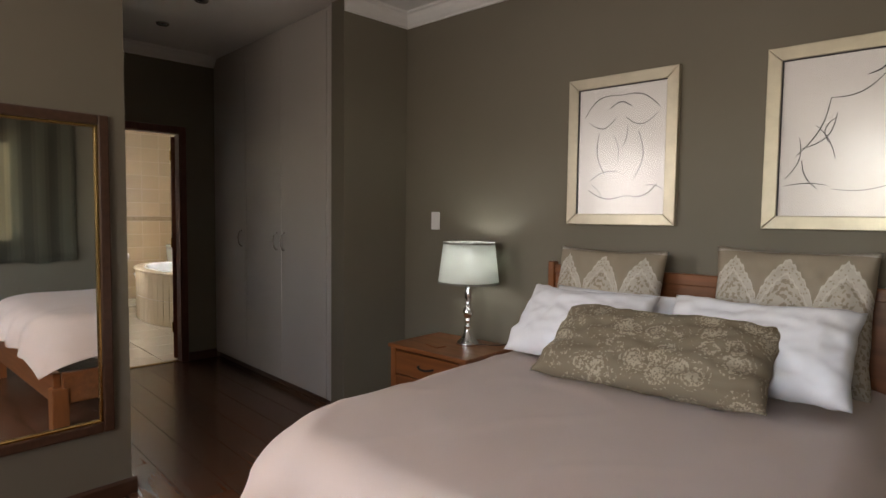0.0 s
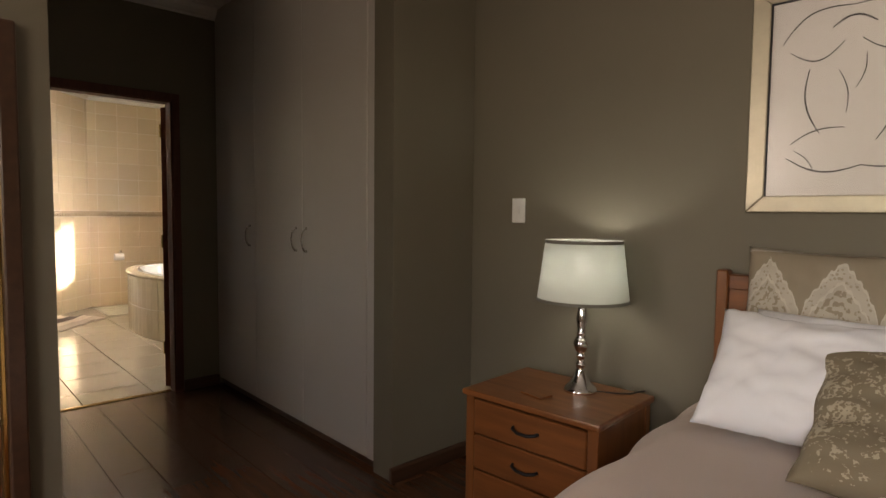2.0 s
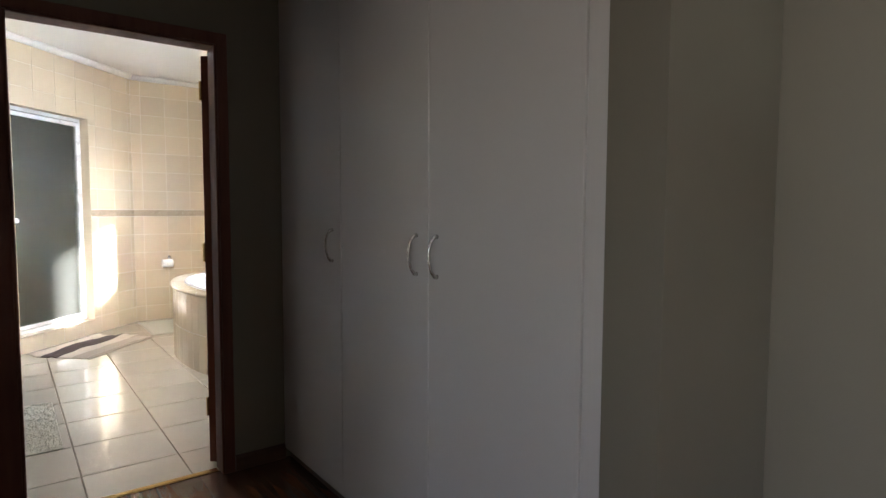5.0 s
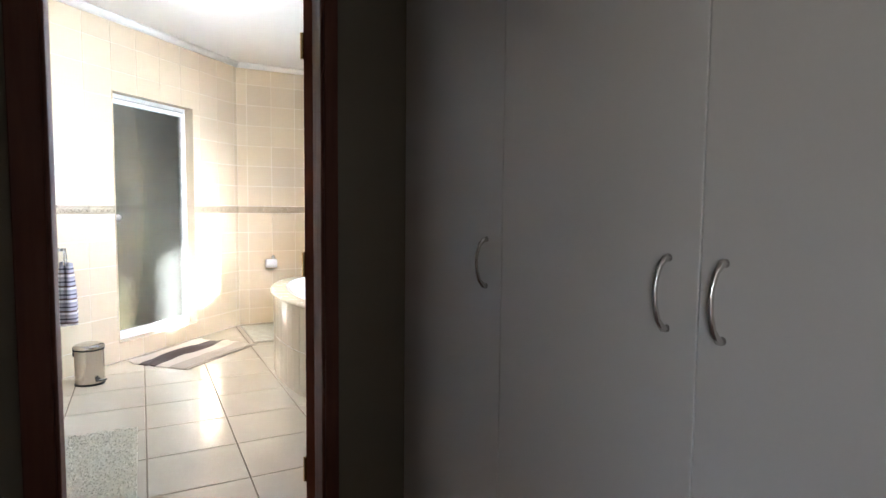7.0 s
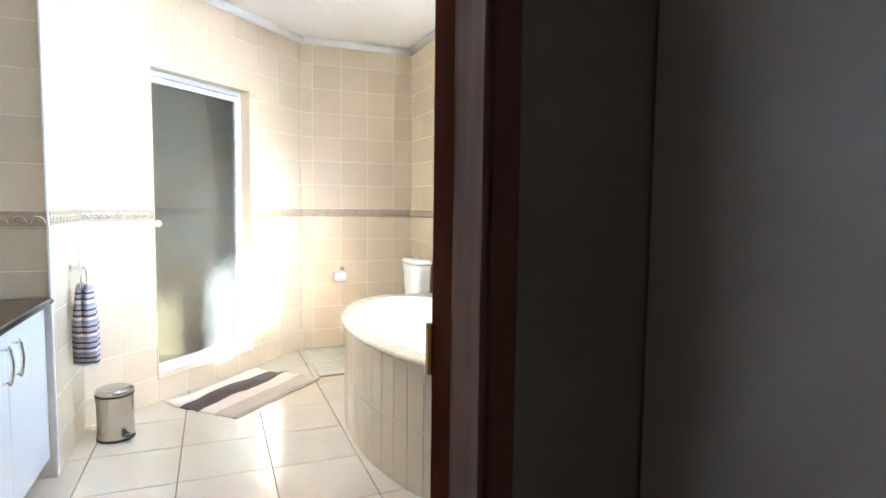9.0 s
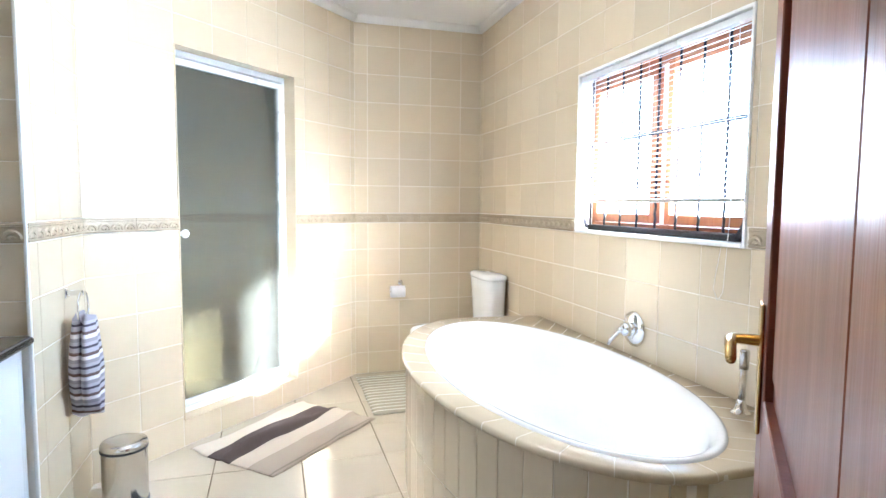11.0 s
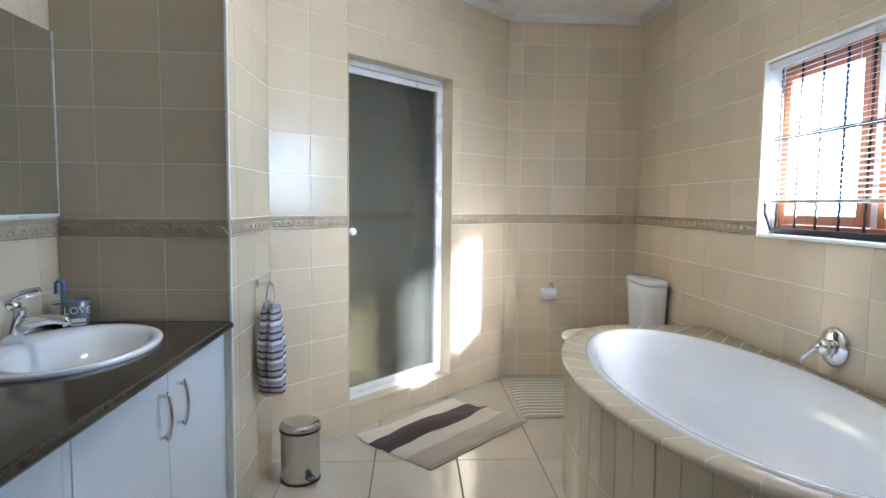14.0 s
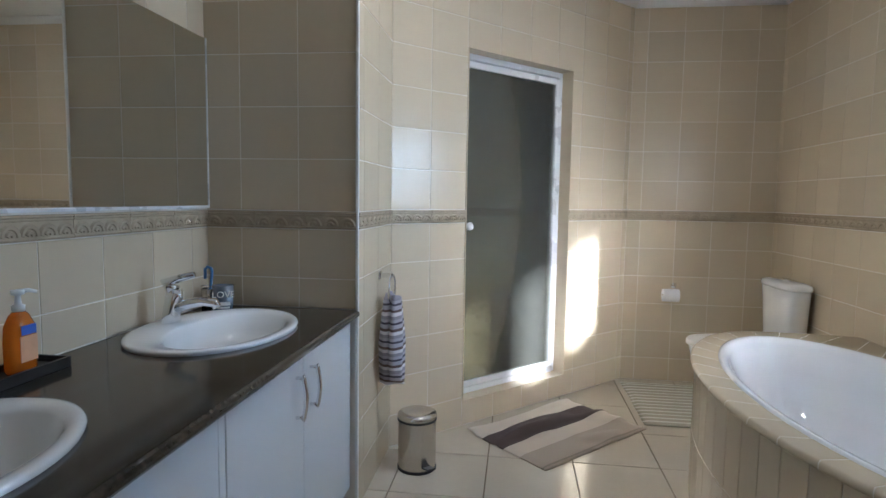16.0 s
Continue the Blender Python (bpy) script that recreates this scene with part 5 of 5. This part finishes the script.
A2 = [((0.70, 0.80), (0.40, 0.70), 0.15, 0.003), ((0.40, 0.70), (0.20, 0.40), 0.1, 0.003), ((0.44, 0.62), (0.24, 0.44), 0.2, 0.003), ((0.44, 0.60), (0.40, 0.46), -0.25, 0.0025), ((0.32, 0.56), (0.44, 0.38), 0.08, 0.0025), ((0.22, 0.50), (0.14, 0.28), 0.15, 0.0025), ((0.24, 0.38), (0.34, 0.22), -0.12, 0.003), ((0.14, 0.24), (0.40, 0.24), 0.06, 0.0025), ((0.70, 0.92), (0.60, 0.80), 0.3, 0.004), ((0.78, 0.70), (0.76, 0.50), 0.05, 0.002), ((0.42, 0.22), (0.76, 0.24), -0.08, 0.002), ((0.84, 0.74), (0.88, 0.40), -0.15, 0.003)]
picture(1.303, 1.30, 0.60, 0.787, A1, "charcoal line drawing in a champagne leaf frame")
picture(2.285, 1.297, 0.60, 0.787, A2, "second charcoal line drawing in a champagne leaf frame")

# ---- long mirror ----
lm = thing("wall_mirror", MW @ pose(0.001, 0, 0), "tall mirror in a dark wooden frame with a gilt inner edge", "mirror")
my1, my0, mz0, mz1 = -0.078, -0.94, 0.335, 1.765
for nm, s in (("frame_side", (0, 0.035, my1 - 0.045, my1, mz0, mz1)), ("frame_side", (0, 0.035, my0, my0 + 0.045, mz0, mz1)), ("frame_rail", (0, 0.035, my0 + 0.045, my1 - 0.045, mz0, mz0 + 0.045)), ("frame_rail", (0, 0.035, my0 + 0.045, my1 - 0.045, mz1 - 0.045, mz1))):
    part(nm, boxes(s, bevel=0.007, seg=2), M_SKIRT, lm)
part("gilt_slip", boxes((0.01, 0.026, my1 - 0.057, my1 - 0.044, mz0 + 0.045, mz1 - 0.045), (0.01, 0.026, my0 + 0.044, my0 + 0.057, mz0 + 0.045, mz1 - 0.045), (0.01, 0.026, my0 + 0.057, my1 - 0.057, mz0 + 0.044, mz0 + 0.057), (0.01, 0.026, my0 + 0.057, my1 - 0.057, mz1 - 0.057, mz1 - 0.044), bevel=0.003), M_BRASS, lm, "gilt inner edge")
part("mirror_glass", boxes((0.002, 0.012, my0 + 0.05, my1 - 0.05, mz0 + 0.05, mz1 - 0.05)), M_MIRROR, lm)

# ---- bedroom windows, seen only in the mirror and the picture glass ----
win2 = tagged(new("window_2"), "bedroom window behind a roman blind", "window", "", "structure")
win2.matrix_world = BR
part("window_frame", boxes((R_W + 0.1, R_W + 0.16, -2.3, -2.24, 1.05, 2.2), (R_W + 0.1, R_W + 0.16, -1.31, -1.25, 1.05, 2.2), (R_W + 0.1, R_W + 0.16, -2.24, -1.31, 1.05, 1.11), (R_W + 0.1, R_W + 0.16, -2.24, -1.31, 2.14, 2.2), bevel=0.003), M_WINWOOD, win2)
OLV, OLD = (0.16, 0.15, 0.105), (0.10, 0.092, 0.065)
rs = []
for i in range(15):
    rs.append((i / 15, OLV if i % 2 == 0 else OLD))
    rs.append((i / 15 + 0.045, (0.13, 0.12, 0.085)))
M_ROMAN = band_material("olive striped blind cloth", rs, 1, -0.9, 0.9, 260, 0.3)
rb = thing("roman_blind", BR @ pose(R_W - 0.01, -1.78, 0.78), "lowered olive striped roman blind", "blind")
bm = bmesh.new()
rows = []
for j in range(41):
    z = 1.64 * j / 40
    rows.append([bm.verts.new((-0.03 - 0.012 * math.sin(k * 0.55) - (0.03 * math.sin(math.pi * z / 0.18) if z < 0.18 else 0), -0.9 + 1.8 * k / 60, z + 0.012 * math.sin(k * 0.35) * (z < 0.1))) for k in range(61)])
for a, b in zip(rows, rows[1:]):
    for k in range(60):
        bm.faces.new((a[k], a[k + 1], b[k + 1], b[k]))
bmesh.ops.solidify(bm, geom=bm.faces[:], thickness=0.006)
part("cloth", bm, M_ROMAN, rb, smooth=True)
part("head_batten", boxes((-0.04, 0.0, -0.9, 0.9, 1.62, 1.67), bevel=0.003), M_WHITE, rb)
win3 = tagged(new("window_3"), "bright bedroom window opposite the bed", "window", "", "structure")
win3.matrix_world = BR
part("window_frame", boxes((SW0, SW0 + 0.06, -R_L - 0.14, -R_L - 0.08, 0.95, 2.3), (SW1 - 0.06, SW1, -R_L - 0.14, -R_L - 0.08, 0.95, 2.3), (SW0 + 0.06, SW1 - 0.06, -R_L - 0.14, -R_L - 0.08, 0.95, 1.01), (SW0 + 0.06, SW1 - 0.06, -R_L - 0.14, -R_L - 0.08, 2.24, 2.3), bevel=0.003), M_WINWOOD, win3)
area("window_light_south", BR @ look(((SW0 + SW1) / 2, -R_L - 0.05, 1.62), (1.2, -1.2, 0.6)), SW1 - SW0 - 0.12, 1.2, 2.3, (1.0, 0.90, 0.80))
win4 = tagged(new("window_4"), "bright bedroom window beside the long mirror", "window", "", "structure")
win4.matrix_world = MW
part("window_frame", boxes((-0.14, -0.08, MV0, MV0 + 0.06, 1.0, 2.2), (-0.14, -0.08, MV1 - 0.06, MV1, 1.0, 2.2), (-0.14, -0.08, MV0 + 0.06, MV1 - 0.06, 1.0, 1.06), (-0.14, -0.08, MV0 + 0.06, MV1 - 0.06, 2.14, 2.2), bevel=0.003), M_WINWOOD, win4)
area("window_light_west", MW @ look((-0.05, (MV0 + MV1) / 2, 1.6), (2.0, -0.6, 0.6)), MV1 - MV0 - 0.12, 1.08, 3.8, (1.0, 0.94, 0.89))

# ---- tiles, border and planks ----
TILE_MESH = {}


def tile_mesh(w, h, t, mat, c=0.0018):
    key = (round(w, 4), round(h, 4), t, mat.name)
    if key not in TILE_MESH:
        me = bpy.data.meshes.new("tile")
        v = [(0, 0, 0), (w, 0, 0), (w, 0, h), (0, 0, h), (0, -t + c, 0), (w, -t + c, 0), (w, -t + c, h), (0, -t + c, h), (c, -t, c), (w - c, -t, c), (w - c, -t, h - c), (c, -t, h - c)]
        f = [(8, 9, 10, 11), (4, 5, 9, 8), (5, 6, 10, 9), (6, 7, 11, 10), (7, 4, 8, 11), (0, 1, 5, 4), (1, 2, 6, 5), (2, 3, 7, 6), (3, 0, 4, 7)]
        me.from_pydata(v, [], f)
        me.materials.append(mat)
        TILE_MESH[key] = me
    return TILE_MESH[key]


def minus(rect, hole):
    """What is left of a rectangle outside a hole, as rectangles."""
    x0, x1, z0, z1 = rect
    a0, a1, b0, b1 = max(x0, hole[0]), min(x1, hole[1]), max(z0, hole[2]), min(z1, hole[3])
    if a0 >= a1 or b0 >= b1:
        return [rect]
    out = []
    if b1 < z1:
        out.append((x0, x1, b1, z1))
    if b0 > z0:
        out.append((x0, x1, z0, b0))
    if a0 > x0:
        out.append((x0, a0, b0, b1))
    if a1 < x1:
        out.append((a1, x1, b0, b1))
    return out


DADO0, DADO1, TW = 1.195, 1.27, 0.25
ROWS_Z = [(max(0, DADO0 - 0.205 * (k + 1)), DADO0 - 0.205 * k) for k in range(6)] + [(DADO1 + 0.212 * k, min(2.71, DADO1 + 0.212 * (k + 1))) for k in range(7)]
ROWS_Z = [(a, b) for a, b in ROWS_Z if b - a > 0.02]
BORDER_MESH = {}


def border_mesh(w):
    key = round(w, 3)
    if key not in BORDER_MESH:
        bm = bmesh.new()
        h = DADO1 - DADO0 - 0.004
        box(bm, 0, w, -0.009, 0, 0, h)
        for z in (0.006, h - 0.006, h - 0.014):
            tube(bm, [(0, -0.009, z), (w, -0.009, z)], 0.004, 6)
        n = max(1, round(w / 0.066))
        for i in range(n):
            c = w * (i + 0.5) / n
            tube(bm, [(x, -0.009, z) for x, _, z in arc(c, 0.014, min(0.027, w / n * 0.42), 0, 180, 9)], 0.008, 6)
            tube(bm, [(x, -0.009, z) for x, _, z in arc(c, 0.014, min(0.011, w / n * 0.2), 10, 170, 6)], 0.008, 6)
        me = bpy.data.meshes.new("border_tile")
        bm.to_mesh(me)
        bm.free()
        me.materials.append(M_BORDER)
        BORDER_MESH[key] = me
    return BORDER_MESH[key]


def tile_wall(wall, m, length, offset=0.0, holes=(), z_max=2.72, z_min=0.0):
    g = 0.0018
    inv = wall.matrix_world.inverted()
    for z0, z1 in ROWS_Z:
        if z1 < z_min + 0.03:
            continue
        k = math.floor(-offset / TW) - 1
        while offset + k * TW < length:
            x0, x1 = max(0, offset + k * TW), min(length, offset + (k + 1) * TW)
            k += 1
            if x1 - x0 < 0.012:
                continue
            rects = [(x0 + g, x1 - g, max(z0, z_min) + g, z1 - g)]
            for hole in holes:
                rects = [q for rct in rects for q in minus(rct, hole)]
            for a, b, c, d in rects:
                if b - a < 0.006 or d - c < 0.006:
                    continue
                ob = new("tile", tile_mesh(b - a, d - c, 0.0018, M_TILE, 0.0008))
                ob.parent = wall
                ob.matrix_local = inv @ m @ Matrix.Translation((a, 0, c))
    if z_min < DADO0:
        n = max(1, round(length / 0.25))
        w = length / n
        for i in range(n):
            for a, b, c, d in [q for q in [(i * w, (i + 1) * w, DADO0, DADO1)]]:
                cut = [(a, b)]
                for h0, h1, hz0, hz1 in holes:
                    if hz0 < DADO0 + 0.03 and hz1 > DADO1 - 0.02:
                        cut = [s for p, q in cut for s in ((p, min(q, h0)), (max(p, h1), q)) if s[1] - s[0] > 0.02]
                for p, q in cut:
                    ob = new("border_tile", border_mesh(q - p - 0.003))
                    ob.parent = wall
                    ob.matrix_local = inv @ m @ Matrix.Translation((p + 0.0015, 0, DADO0 + 0.002))


tile_wall(wall_n, pose(WEST, NORTH, 0), BX - WEST, 0.06, [(WX0 - WEST - 0.013, WX1 - WEST + 0.013, WZ0 - 0.014, WZ1 + 0.013)])
tile_wall(wall_w, pose(WEST, DIAG_B.y, 0, 0, 0, 90), NORTH - DIAG_B.y, 0.1)
tile_wall(wall_d, DM, DL, 0.0, [(SU0, SU1, SZ0, SZ1)])
tile_wall(wall_r, pose(NICHE_X, RING_Y, 0, 0, 0, 180), NICHE_X - DIAG_A.x, 0.1)
tile_wall(wall_s, pose(NICHE_X, BACK_Y, 0, 0, 0, 90), RING_Y - BACK_Y, 0.155, (), 2.72, 0.866)
tile_wall(wall_v, pose(BX, BACK_Y, 0, 0, 0, 180), BX - NICHE_X, 0.12, [(-0.2, BX - NICHE_X + 0.1, 1.272, 1.972)], 2.72, 0.866)
tile_wall(wall_door, pose(BX, NORTH, 0, 0, 0, -90), NORTH - BACK_Y, 0.0, [(NORTH - DOOR_Y1 - 0.016, NORTH - DOOR_Y0 + 0.016, -1, DOOR_H + 0.013)])
# inside of the shower, seen only through its glass
tile_wall(wall_w, pose(WEST, RING_Y, 0, 0, 0, 90), 1.40, 0.0)
tile_wall(wall_r, pose(-7.72, RING_Y, 0, 0, 0, 180), 1.43, 0.1)
part("corner_strip", boxes((NICHE_X - 0.006, NICHE_X + 0.0075, RING_Y - 0.006, RING_Y + 0.0075, 0.0, 2.70), bevel=0.003), M_PLASTIC, wall_s, "white corner trim")
part("reveal_lining", boxes((SU0 + 0.0, SU0 + 0.006, -0.008, 0.13, SZ0, SZ1), (SU1 - 0.006, SU1, -0.008, 0.13, SZ0, SZ1), (SU0 + 0.006, SU1 - 0.006, -0.008, 0.13, SZ1 - 0.006, SZ1), (SU0 + 0.006, SU1 - 0.006, -0.008, 0.13, SZ0 - 0.004, SZ0 + 0.002), bevel=0.001), M_TILE, wall_d, "tiled reveal of the shower")

FT = 0.432
for i in range(-3, 9):
    for j in range(-5, 5):
        x0, x1 = -8.106 + i * FT, -8.106 + (i + 1) * FT
        y0, y1 = 1.992 + j * FT, 1.992 + (j + 1) * FT
        x0, x1, y0, y1 = max(x0, WEST), min(x1, -4.786), max(y0, BACK_Y), min(y1, NORTH)
        if x1 - x0 < 0.02 or y1 - y0 < 0.02:
            continue
        if x1 < NICHE_X - 0.1 and y1 <= RING_Y + 0.02:
            continue
        if y1 < RING_Y and x0 > NICHE_X:
            continue
        ob = new("tile", tile_mesh(x1 - x0 - 0.005, y1 - y0 - 0.005, 0.008, M_FTILE, 0.002))
        ob.parent = bath_slab
        ob.matrix_local = Matrix.Translation((x0 + 0.0025, y0 + 0.0025, -0.008)) @ pose(0, 0, 0, -90, 0, 0)

PW = 0.192
random.seed(7)
j = 0
y = -2.6
while y < 3.2:
    x = -4.755 - random.uniform(0, 1.2)
    while x < 2.4:
        a, b = max(x, -4.75), min(x + 1.28, 2.4)
        x += 1.28
        if b - a < 0.05 or (y + PW < 0.9 and b < -2.7) or y > 3.1:
            continue
        if y + PW < 0.86 and a < -2.6:
            a = -2.6
        ob = new("plank", tile_mesh(b - a - 0.0016, PW - 0.0016, 0.006, M_FLOOR, 0.0012))
        ob.parent = slab
        ob.matrix_local = Matrix.Translation((a, y + 0.0008, -0.006)) @ pose(0, 0, 0, -90, 0, 0)
    y += PW
